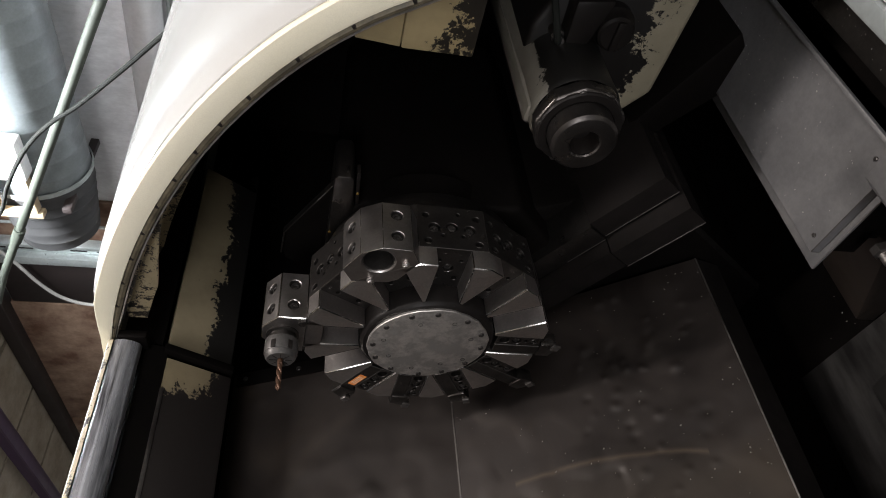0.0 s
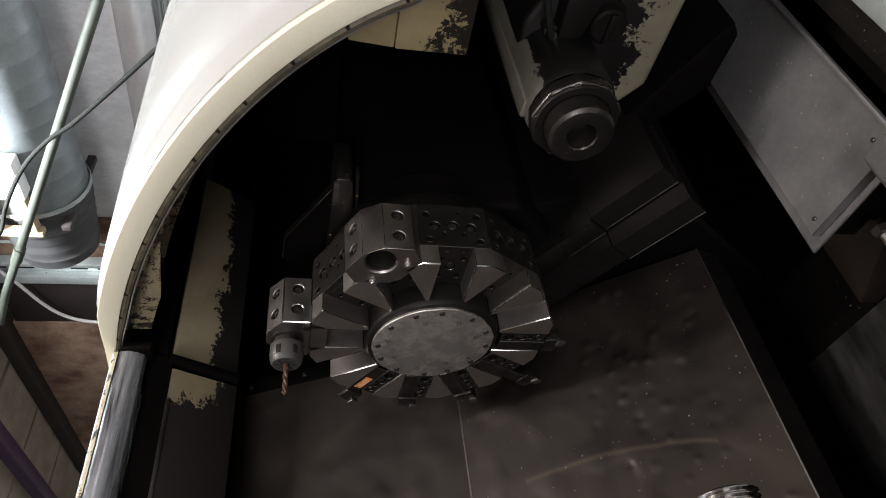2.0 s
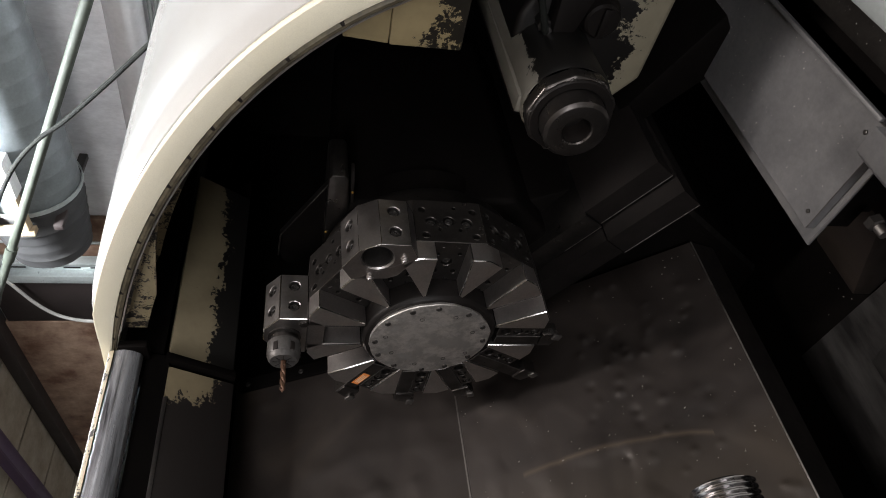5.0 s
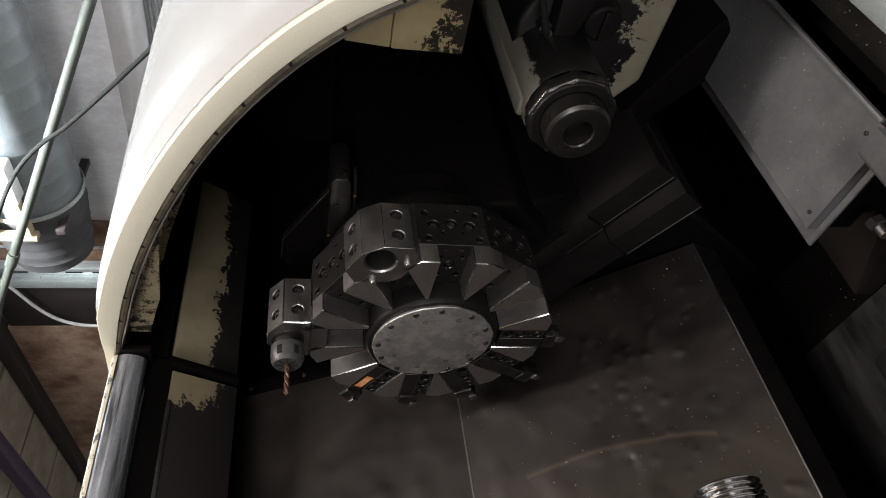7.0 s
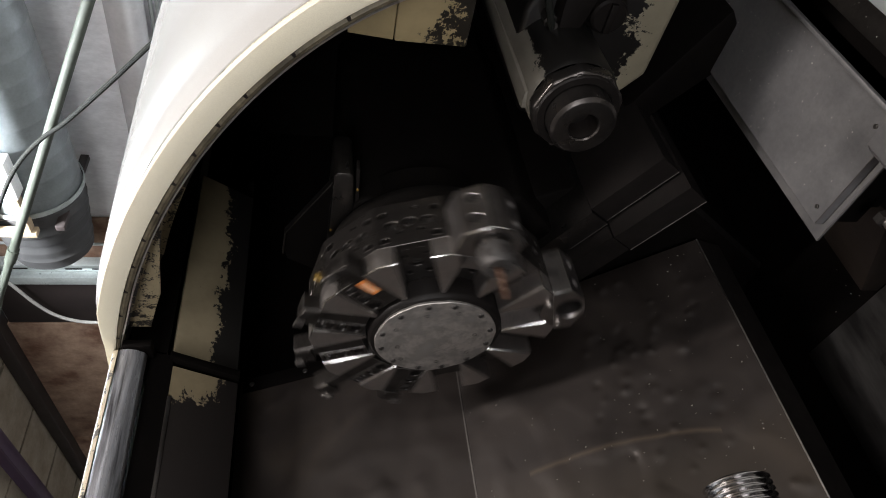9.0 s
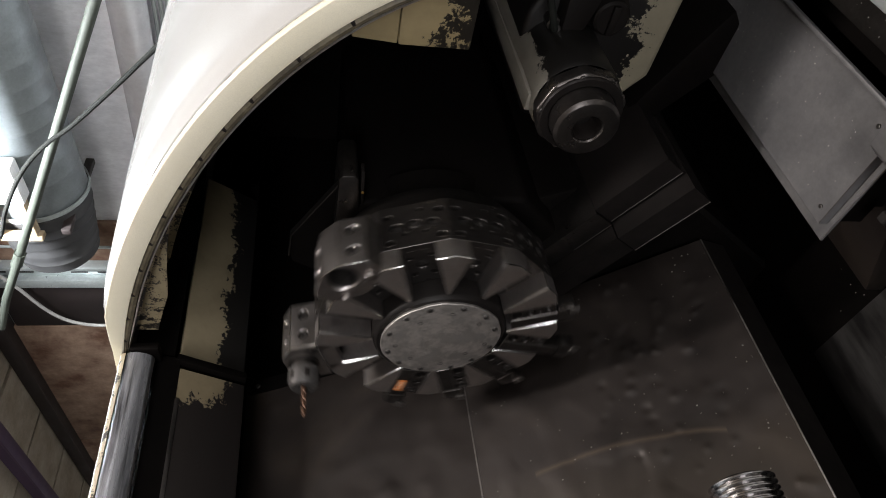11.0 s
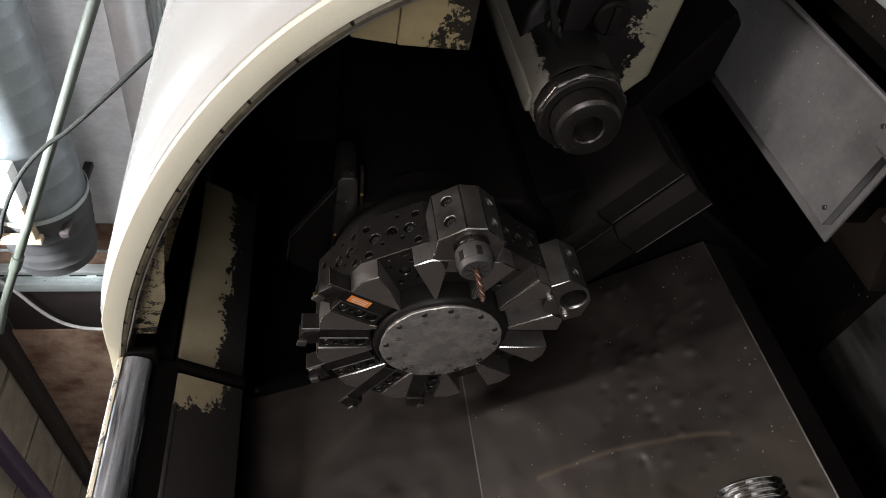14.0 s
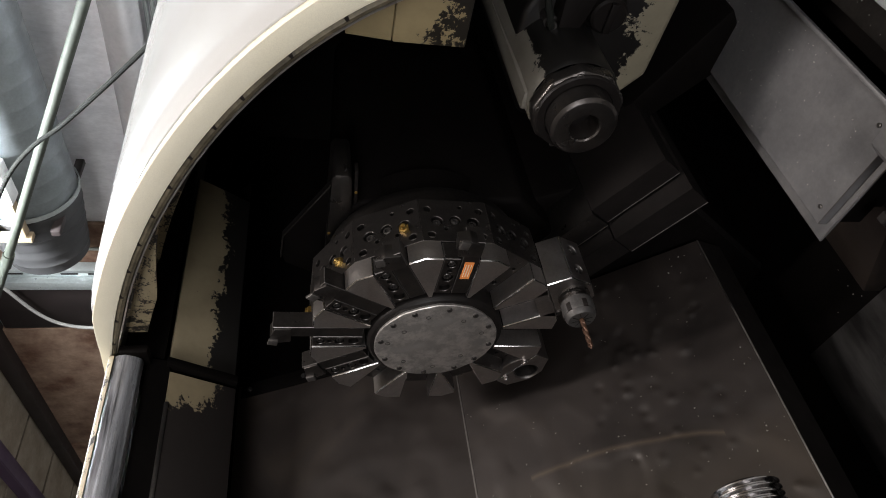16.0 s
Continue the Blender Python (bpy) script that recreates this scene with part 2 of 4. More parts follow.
DECK = worn("pale_roof_deck", (0.40, 0.345, 0.275), (0.25, 0.205, 0.155), 0.8, 0.0, 2.4, 22, 0.2, 0.1)
BEAM = worn("dark_steel_beam", (0.016, 0.012, 0.012), (0.03, 0.021, 0.02), 0.6, 0.1, 3, 40, 0.2, 0.1)
PURPLE = worn("violet_painted_beam", (0.05, 0.03, 0.065), (0.075, 0.045, 0.09), 0.5, 0.1, 3, 40, 0.2, 0.1)
CONCRETE = worn("concrete_floor", (0.24, 0.23, 0.215), (0.17, 0.165, 0.155), 0.7, 0.0, 2, 40, 0.2, 0.12)
PLASTER = worn("wall_paint", (0.60, 0.59, 0.56), (0.52, 0.51, 0.48), 0.8, 0.0, 1.5, 40, 0.15, 0.1)
WHITEBOX = worn("white_enamel", (0.82, 0.83, 0.83), (0.74, 0.75, 0.75), 0.4, 0.0, 5, 60, 0.05, 0.1)
WOOD = worn("bare_wood", (0.42, 0.33, 0.22), (0.32, 0.24, 0.15), 0.7, 0.0, 5, 60, 0.2, 0.1, (4, 1, 4))
SWARF = worn("bright_swarf", (0.75, 0.73, 0.68), (0.6, 0.58, 0.52), 0.3, 0.6, 60, 300, 0.1, 0.1)


# ---- mesh helpers ----
def part(name, bm, material, parent=None, label="", angle=32, edge=None, deep=None):
    bmesh.ops.recalc_face_normals(bm, faces=bm.faces[:])
    me = bpy.data.meshes.new(name)
    bm.to_mesh(me)
    bm.free()
    me.materials.append(material)
    if edge:
        me.materials.append(edge)
    if deep:
        me.materials.append(deep)
    me.polygons.foreach_set("use_smooth", [True] * len(me.polygons))
    me.set_sharp_from_angle(angle=radians(angle))
    ob = new(name, me)
    ob.parent = parent
    if label:
        ob["label"] = label
    return ob


def again(ob, parent, m):
    """The same piece once more, on the same mesh, under parent at the pose m."""
    o = new(ob.name.split(".")[0], ob.data)
    o.parent = parent
    o.matrix_basis = m
    if "label" in ob:
        o["label"] = ob["label"]
    return o


def thing(name, label, category, group="", kind="", at=None):
    e = new(name)
    e.empty_display_size = 0.05
    if at:
        e.matrix_basis = at
    return tagged(e, label, category, group, kind)


def soften(bm, width, segments=2, angle=20, bright_edge=False):
    if width > 0:
        edges = [e for e in bm.edges if len(e.link_faces) == 2 and e.calc_face_angle(0) > radians(angle)]
        bmesh.ops.bevel(bm, geom=edges, offset=width, segments=segments, profile=0.5, affect="EDGES", clamp_overlap=True, material=1 if bright_edge else -1)
    return bm


def bm_box(lo, hi, bevel=0.0, m=None, segments=2):
    bm = bmesh.new()
    size = [b - a for a, b in zip(lo, hi)]
    mid = [(a + b) / 2 for a, b in zip(lo, hi)]
    bmesh.ops.create_cube(bm, size=1, matrix=Matrix.Translation(mid) @ Matrix.Diagonal((*size, 1)))
    soften(bm, bevel, segments)
    if m:
        bm.transform(m)
    return bm


def bm_prism(outline, x0, x1, bevel=0.0, m=None, segments=2):
    """The outline, in (y, z), drawn out along x."""
    bm = bmesh.new()
    a = [bm.verts.new((x0, y, z)) for y, z in outline]
    b = [bm.verts.new((x1, y, z)) for y, z in outline]
    bm.faces.new(a)
    bm.faces.new(b[::-1])
    for i in range(len(a)):
        j = (i + 1) % len(a)
        bm.faces.new((a[j], a[i], b[i], b[j]))
    bmesh.ops.recalc_face_normals(bm, faces=bm.faces[:])
    soften(bm, bevel, segments)
    if m:
        bm.transform(m)
    return bm


def bm_turn(profile, n=32, m=None, closed=False):
    """The profile, in (x, radius), turned round the x axis; a radius of 0 closes it."""
    bm = bmesh.new()
    rings = []
    for x, r in profile:
        if r < 1e-6:
            rings.append([bm.verts.new((x, 0, 0))])
        else:
            rings.append([bm.verts.new((x, r * math.cos(2 * math.pi * i / n), r * math.sin(2 * math.pi * i / n))) for i in range(n)])
    pairs = list(zip(rings, rings[1:])) + ([(rings[-1], rings[0])] if closed else [])
    for p, q in pairs:
        for i in range(n):
            j = (i + 1) % n
            vs = [p[i % len(p)], p[j % len(p)], q[j % len(q)], q[i % len(q)]]
            vs = list(dict.fromkeys(vs))
            if len(vs) > 2:
                bm.faces.new(vs)
    bmesh.ops.recalc_face_normals(bm, faces=bm.faces[:])
    if m:
        bm.transform(m)
    return bm


def bm_rod(points, r, n=10):
    """A round rod or cable through the points, closed at its ends."""
    bm = bmesh.new()
    pts = [Vector(p) for p in points]
    rings = []
    for i, p in enumerate(pts):
        d = (pts[min(i + 1, len(pts) - 1)] - pts[max(i - 1, 0)]).normalized()
        u = d.cross(Vector((0.31, 0.17, 0.93))).normalized()
        v = d.cross(u)
        rings.append([bm.verts.new(p + r * (math.cos(2 * math.pi * k / n) * u + math.sin(2 * math.pi * k / n) * v)) for k in range(n)])
    for a, b in zip(rings, rings[1:]):
        for k in range(n):
            bm.faces.new((a[k], a[(k + 1) % n], b[(k + 1) % n], b[k]))
    bm.faces.new(rings[0][::-1])
    bm.faces.new(rings[-1])
    return bm


def curve_points(ctrl, steps=10):
    """A smooth line through the control points."""
    c = [Vector(p) for p in ctrl]
    c = [2 * c[0] - c[1]] + c + [2 * c[-1] - c[-2]]
    out = []
    for i in range(1, len(c) - 2):
        for k in range(steps):
            t = k / steps
            out.append(0.5 * (2 * c[i] + (c[i + 1] - c[i - 1]) * t + (2 * c[i - 1] - 5 * c[i] + 4 * c[i + 1] - c[i + 2]) * t * t
                              + (3 * c[i] - c[i - 1] - 3 * c[i + 1] + c[i + 2]) * t ** 3))
    return out + [c[-2]]


def bm_screw(r, h):
    """A socket cap screw along -x, its head's face at x = -h, with a hexagon socket."""
    prof = [(0, r), (-h * 0.8, r), (-h, r * 0.86), (-h, r * 0.52), (-h * 0.35, r * 0.48), (-h * 0.3, 0)]
    return bm_turn(prof, 12)


def holed(bm, place, outline, holes):
    """A flat face with blind round holes: place(a, b, depth) gives the point; holes are (a, b, radius, depth)."""
    edges = []
    def loop(points):
        vs = [bm.verts.new(q) for q in points]
        edges.extend(bm.edges.new((u, w)) for u, w in zip(vs, vs[1:] + vs[:1]))
        return vs
    loop([place(a, b, 0) for a, b in outline])
    for a, b, r, depth in holes:
        n = 36 if r > 0.015 else 14
        ring = lambda k, d: [place(a + r * k * math.cos(2 * math.pi * i / n), b + r * k * math.sin(2 * math.pi * i / n), d) for i in range(n)]
        rows = [loop(ring(1.10, 0))] + [[bm.verts.new(q) for q in ring(k, d)] for k, d in ((1.0, 0.1 * r), (1.0, depth))]
        for u, w in zip(rows, rows[1:]):
            for i in range(n):
                bm.faces.new((u[i], u[(i + 1) % n], w[(i + 1) % n], w[i]))
        bm.faces.new(rows[-1]).material_index = 2
    normal = (place(1, 0, 0) - place(0, 0, 0)).cross(place(0, 1, 0) - place(0, 0, 0))
    bmesh.ops.triangle_fill(bm, use_beauty=True, use_dissolve=False, edges=edges, normal=normal)


def side_frame(outline, i):
    """The middle of the outline's side i, its direction and its outward normal, in (y, z)."""
    p, q = Vector(outline[i]), Vector(outline[(i + 1) % len(outline)])
    mid = sum((Vector(o) for o in outline), Vector((0, 0))) / len(outline)
    d = (q - p).normalized()
    n = Vector((d.y, -d.x))
    return (p + q) / 2, d, (n if n.dot((p + q) / 2 - mid) > 0 else -n), (q - p).length


def bm_block(outline, x0, x1, sides=None, front=(), bevel=0.0012):
    """The outline, in (y, z), drawn out along x, with blind holes: sides = {side: [(x, offset, radius, depth)]}, front = [(y, z, radius, depth)]."""
    bm = bmesh.new()
    for i in range(len(outline)):
        c, d, n, k = side_frame(outline, i)
        place = lambda a, b, h: Vector((a, c.x + d.x * b - n.x * h, c.y + d.y * b - n.y * h))
        holed(bm, place, [(x0, -k / 2), (x1, -k / 2), (x1, k / 2), (x0, k / 2)], (sides or {}).get(i, ()))
    holed(bm, lambda a, b, h: Vector((x0 + h, a, b)), outline, front)
    holed(bm, lambda a, b, h: Vector((x1 - h, a, b)), outline, ())
    bmesh.ops.remove_doubles(bm, verts=bm.verts[:], dist=1e-5)
    bmesh.ops.recalc_face_normals(bm, faces=bm.faces[:])
    if bevel:
        corner = {(round(x, 4), round(y, 4), round(z, 4)) for x in (x0, x1) for y, z in outline}
        at = lambda v: tuple(round(q, 4) for q in v.co) in corner
        rim = [e for e in bm.edges if len(e.link_faces) == 2 and at(e.verts[0]) and at(e.verts[1]) and e.calc_face_angle(0) > radians(12)]
        bmesh.ops.bevel(bm, geom=rim, offset=bevel, segments=1, profile=0.5, affect="EDGES", clamp_overlap=True, material=1)
    return bm


OUTWARD = Matrix.Rotation(radians(-90), 4, "Z")  # turns a screw's face from -x to +y


def screw_on_side(outline, i, x, off, depth):
    """The pose of a screw whose foot stands at the given depth under the outline's side i."""
    c, d, n, _ = side_frame(outline, i)
    q = c + d * off - n * depth
    return Matrix.Translation((x, q.x, q.y)) @ Matrix.Rotation(math.atan2(n.y, n.x), 4, "X") @ OUTWARD


def bm_ringhole(r, depth=0.004):
    """A filled hole's rim, standing half a millimetre proud."""
    return bm_turn([(0.001, r * 1.25), (-0.0006, r * 1.22), (-0.0006, r), (depth * 0.2, r * 0.97), (0.0005, 0)], 12)


# ---- machine housing ----
def bez(t):
    p = ((0.389, 1.478), (0.51, 1.705), (0.84, 1.892), (1.201, 1.963))
    w = ((1 - t) ** 3, 3 * t * (1 - t) ** 2, 3 * t * t * (1 - t), t ** 3)
    return sum(a * q[0] for a, q in zip(w, p)), sum(a * q[1] for a, q in zip(w, p))


ARCH = [(0.262, 0.95), (0.262, 1.16), (0.275, 1.245), (0.315, 1.345), (0.352, 1.415)] + [bez(i / 28) for i in range(29)] + [(1.27, 1.9805), (1.36, 1.999)]


def offset(line, d):
    """The line moved outwards (to its left) by d, less and less towards its upper end."""
    out, full = [], d
    for i, (y, z) in enumerate(line):
        d = full * min(1.0, max(0.05, (1.33 - y) / 0.24))
        a, b = line[max(i - 1, 0)], line[min(i + 1, len(line) - 1)]
        dy, dz = b[0] - a[0], b[1] - a[1]
        k = math.hypot(dy, dz)
        out.append((y - dz / k * d, z + dy / k * d))
    return out


def sweep(sections, close=True):
    """A skin over sections: each one (x, line in (y, z)); the last joins the first."""
    bm = bmesh.new()
    rows = [[bm.verts.new((x, y, z)) for y, z in line] for x, line in sections]
    pairs = list(zip(rows, rows[1:])) + ([(rows[-1], rows[0])] if close else [])
    for a, b in pairs:
        for i in range(len(a) - 1):
            bm.faces.new((a[i], a[i + 1], b[i + 1], b[i]))
    if close:
        bm.faces.new([r[0] for r in rows])
        bm.faces.new([r[-1] for r in rows][::-1])
    return bm


def bm_dented(a, b, x0, x1):
    """A sheet sloping from a to b, in (y, z), with round dings knocked up and down by falling work."""
    rng = random.Random(11)
    a, b = Vector((0, *a)), Vector((0, *b))
    d = b - a
    up = Vector((0, d.z, -d.y)).normalized()
    up = up if up.y < 0 else -up
    dings = []
    for cx, cv, n in ((0.64, 0.62, 22), (0.46, 0.62, 14), (0.28, 0.30, 14), (0.66, 0.80, 8), (0.36, 0.85, 8), (0.1, 0.45, 12)):
        for _ in range(n):
            dings.append((cx + rng.gauss(0, 0.075), cv * d.length + rng.gauss(0, 0.075), rng.uniform(0.006, 0.012), rng.uniform(0.0008, 0.0032) * rng.choice((1, 1, -1))))
    bm = bmesh.new()
    nx, nv, bend = 260, 130, -0.25
    xs = [x0, bend] + [bend + (x1 - bend) * (i + 1) / nx for i in range(nx)]
    grid = []
    for x in xs:
        row = []
        for j in range(nv + 1):
            v = d.length * j / nv
            h = sum(k * math.exp(-((x - p) ** 2 + (v - q) ** 2) / r ** 2) for p, q, r, k in dings if abs(x - p) < 0.035 and abs(v - q) < 0.035)
            h += 0.0012 * math.sin(9 * x + 2) * math.sin(math.pi * j / nv)
            row.append(bm.verts.new(a + d * (j / nv) + Vector((x, 0, 0)) + up * (h if 0 < j < nv and x0 < x < x1 else 0)))
        grid.append(row)
    for p, q in zip(grid, grid[1:]):
        for j in range(nv):
            bm.faces.new((p[j], p[j + 1], q[j + 1], q[j]))
    # the back and the edges of the sheet
    c = [bm.verts.new(v.co - up * 0.004) for v in (grid[0][0], grid[0][-1], grid[-1][-1], grid[-1][0])]
    bm.faces.new(c)
    bm.faces.new(grid[0][::-1] + [c[0], c[1]])
    bm.faces.new(grid[-1] + [c[2], c[3]])
    bm.faces.new([r[0] for r in grid] + [c[3], c[0]])
    bm.faces.new([r[-1] for r in grid][::-1] + [c[1], c[2]])
    return bm


def make_housing():
    hood = thing("machine_hood", "curved cream enamelled sheet metal hood of a lathe", "machine hood", kind="structure")
    skin = [(0.748, offset(ARCH, 0.037)), (0.750, offset(ARCH, 0.0405)), (0.762, offset(ARCH, 0.0445)), (0.80, offset(ARCH, 0.051)), (1.0, offset(ARCH, 0.059)), (1.5, offset(ARCH, 0.074)),
            (2.2, offset(ARCH, 0.078)), (2.2, offset(ARCH, 0.035)), (0.80, offset(ARCH, 0.02)), (0.748, offset(ARCH, 0.02))]
    part("skin", sweep(skin), CREAM_DIMMED, hood, "glossy cream enamelled curved sheet")
    rim = [(0.744, offset(ARCH, 0.039)), (0.7365, offset(ARCH, 0.0383)), (0.735, offset(ARCH, 0.0368)), (0.735, offset(ARCH, 0.006)),
           (0.737, offset(ARCH, 0.001)), (0.747, offset(ARCH, 0.0)), (0.747, offset(ARCH, 0.039))]
    part("rim", sweep(rim), CREAM_LIFTED, hood, "cream painted folded rim of the hood")
    seam = [(0.7442, offset(ARCH, 0.0381)), (0.7442, offset(ARCH, 0.0390)), (0.7476, offset(ARCH, 0.0390)), (0.7476, offset(ARCH, 0.0381))]
    part("seam", sweep(seam), EDGEPAINT, hood, "thin dark joint line of the rim")
    lip = [(0.7395, offset(ARCH, -0.0005)), (0.737, offset(ARCH, -0.005)), (0.7395, offset(ARCH, -0.0105)), (0.752, offset(ARCH, -0.012)), (0.752, offset(ARCH, -0.0005))]
    part("seal", sweep(lip), RUBBER, hood, "grimy rubber door seal along the rim")
    edge = [(0.7425, offset(ARCH, -0.0125)), (0.7425, offset(ARCH, -0.0155)), (0.76, offset(ARCH, -0.0155)), (0.76, offset(ARCH, -0.0125))]
    part("seal_strip", sweep(edge), STEEL, hood, "thin bright steel strip holding the seal")
    inner = [(0.762, offset(ARCH, -0.017)), (0.90, offset(ARCH, -0.022)), (0.90, offset(ARCH, -0.026)), (0.762, offset(ARCH, -0.021))]
    part("inner_sheet", sweep(inner), CHIP, hood, "flaked cream inner sheet of the hood")
    rib = [(0.905, offset(ARCH, 0.01)), (0.905, offset(ARCH, -0.055)), (0.93, offset(ARCH, -0.055)), (0.93, offset(ARCH, 0.01))]
    part("inner_rib", sweep(rib), CHIP, hood, "oily flaked inner rib of the hood")
    # flaked flange behind the seal, wider towards the door rail
    span = [(y, z) for y, z in offset(ARCH, -0.0165) if 0.80 < y < 1.262]
    wide = [(y, z - 0.006 - 0.042 * min(1.0, max(0.0, (y - 0.86) / 0.22))) for y, z in span]
    part("flange", sweep([(0.792, span), (0.792, wide), (0.797, wide), (0.797, span)]), CHIP, hood, "flaked cream flange behind the seal")
    clip = None
    pts, acc = offset(ARCH, -0.004), 0.0
    for i in range(1, len(pts)):
        acc += math.dist(pts[i], pts[i - 1])
        if acc > 0.066 and pts[i][1] > 1.3:
            acc = 0.0
            ang = math.degrees(math.atan2(pts[i][1] - pts[i - 1][1], pts[i][0] - pts[i - 1][0]))
            m = pose(0.7385, *pts[i], ang, 0, 0)
            if clip is None:
                clip = part("seal_clip", bm_box((-0.0015, -0.0028, -0.0025), (0.004, 0.0028, 0.0050), 0.001), HOLE_SHADE, hood, "dark notch clip in the seal")
                clip.matrix_basis = m
            else:
                again(clip, hood, m)
    # top door rail, that runs on from the hood's upper end
    rail = thing("door_rail", "worn dark steel upper door rail with flaked paint edge", "door rail", kind="structure")
    part("edge_strip", bm_prism([(1.188, 1.955), (1.192, 1.965), (1.30, 1.995), (1.30, 1.988), (1.196, 1.957)], -1.0, 0.728, 0.001), EDGEPAINT, rail, "thin flaked cream edge")
    bar = [(1.195, 1.956), (1.190, 1.950), (1.188, 1.936), (1.194, 1.920), (1.204, 1.908), (1.216, 1.905), (1.235, 1.915), (1.30, 1.985)]
    part("slide_bar", bm_prism(bar, -1.0, 0.73, 0.002), RAIL_GLINT, rail, "scuffed dark steel slide bar with highlights streaked into its colour")
    part("recess", bm_prism([(1.236, 1.905), (1.25, 1.862), (1.29, 1.862), (1.31, 1.95), (1.30, 1.97)], -1.0, 0.75), SHADE_CASTING, rail, "groove behind the rail, blackened for its shade")
    part("end_block", bm_box((0.732, 1.185, 1.895), (0.75, 1.235, 1.95), 0.004), SHADE_CASTING, rail, "dark end stop of the rail")
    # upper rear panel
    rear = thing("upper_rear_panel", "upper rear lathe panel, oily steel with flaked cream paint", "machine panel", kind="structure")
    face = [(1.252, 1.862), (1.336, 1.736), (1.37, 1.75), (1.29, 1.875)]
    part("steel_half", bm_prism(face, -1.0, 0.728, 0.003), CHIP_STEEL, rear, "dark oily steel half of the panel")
    part("ledge", bm_prism([(1.232, 1.866), (1.322, 1.732), (1.36, 1.74), (1.29, 1.875)], 0.735, 0.752, 0.002), SHADE_CASTING, rear, "dark cross ledge")
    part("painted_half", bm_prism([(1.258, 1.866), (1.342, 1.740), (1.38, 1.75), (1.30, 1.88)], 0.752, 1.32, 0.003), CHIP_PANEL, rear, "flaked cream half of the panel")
    # added to close and blacken the space under the top cover
    part("liner", bm_prism([(1.250, 1.876), (1.222, 1.945), (1.30, 1.972), (1.31, 1.885)], 0.755, 1.94), SHADE_CASTING, rear, "added black filler under the top cover")
    part("gap_channel", bm_prism([(1.345, 1.742), (1.39, 1.742), (1.54, 1.775), (1.40, 1.80)], -1.0, 1.4), SHADE_CASTING, rear, "gap channel, blackened for its shade")
    part("edge_seam", bm_prism([(1.2485, 1.861), (1.2525, 1.8545), (1.256, 1.857), (1.252, 1.864)], -1.0, 0.655, 0.0005), STEEL, rear, "worn bright edge of the panel")
    # sloping rear cover plates
    def sloped(name, a, b, x0, x1, mat, label, nx=2):
        d = Vector((0, b[0] - a[0], b[1] - a[1])).normalized()
        nrm = Vector((0, d.z, -d.y))
        if nrm.y < 0:
            nrm = -nrm
        t = 0.005
        out = [a, b, (b[0] + nrm.y * t, b[1] + nrm.z * t), (a[0] + nrm.y * t, a[1] + nrm.z * t)]
        ob = part(name, bm_prism(out, x0, x1, 0.0012, segments=1), mat)
        return tagged(ob, label, "cover plate", "rear cover plates", "structure")
    sloped("cover_plate_upper", (1.5115, 1.748), (1.279, 1.248), -1.0, 0.828, PLATE, "oily dark sheet steel rear cover plate")
    low = tagged(part("cover_plate_lower", bm_dented((1.2785, 1.2469), (0.934, 0.753), -1.0, 0.828), PLATE, angle=60), "dented oily sheet steel sloping cover plate with swarf specks", "cover plate", "rear cover plates", "structure")
    tagged(part("plate_seam", bm_prism([(1.2786, 1.2494), (1.2766, 1.2463), (1.2778, 1.2448), (1.2805, 1.2487)], -1.0, 0.828), MIDSTEEL), "rubbed pale seam between the cover plates", "plate edge", kind="structure")
    tagged(part("plate_lip", bm_prism([(0.9330, 0.7520), (0.9345, 0.7545), (0.9334, 0.7553), (0.9318, 0.7527)], -1.0, 0.8285, 0.0006), STEEL), "worn bright lower edge of the sloping plate", "plate edge", kind="structure")
    tagged(part("plate_skirt", bm_prism([(0.936, 0.750), (0.955, 0.685), (0.96, 0.685), (0.945, 0.755)], -1.0, 0.83), OILSTEEL_SHADED), "dark skirt sheet below the sloping plate", "cover plate", kind="structure")
    strip = thing("plate_flange", "dark screwed flange strip along the plate end", "flange", kind="structure")
    d = Vector((1.279 - 1.492, 1.248 - 1.706)).normalized()
    nn = Vector((d.y, -d.x))
    nn = -nn if nn.x > 0 else nn
    a, b = Vector((1.507, 1.738)), Vector((1.30, 1.293))
    part("strip", bm_prism([tuple(a + nn * 0.001), tuple(b + nn * 0.001), tuple(b + nn * 0.006), tuple(a + nn * 0.006)], 0.792, 0.829, 0.001), SHADE_CASTING, strip)
    scr = None
    for k in range(4):
        p = a.lerp(b, 0.05 + 0.29 * k) + nn * 0.006
        m = Matrix.Translation((0.81, p.x, p.y)) @ Matrix.Rotation(math.atan2(-nn.y, -nn.x) , 4, "X") @ Matrix.Rotation(radians(90), 4, "Z")
        if scr is None:
            scr = part("screw", bm_screw(0.006, 0.004), BOLT, strip, "small black socket screw")
            scr.matrix_basis = m
        else:
            again(scr, strip, m)
    return low


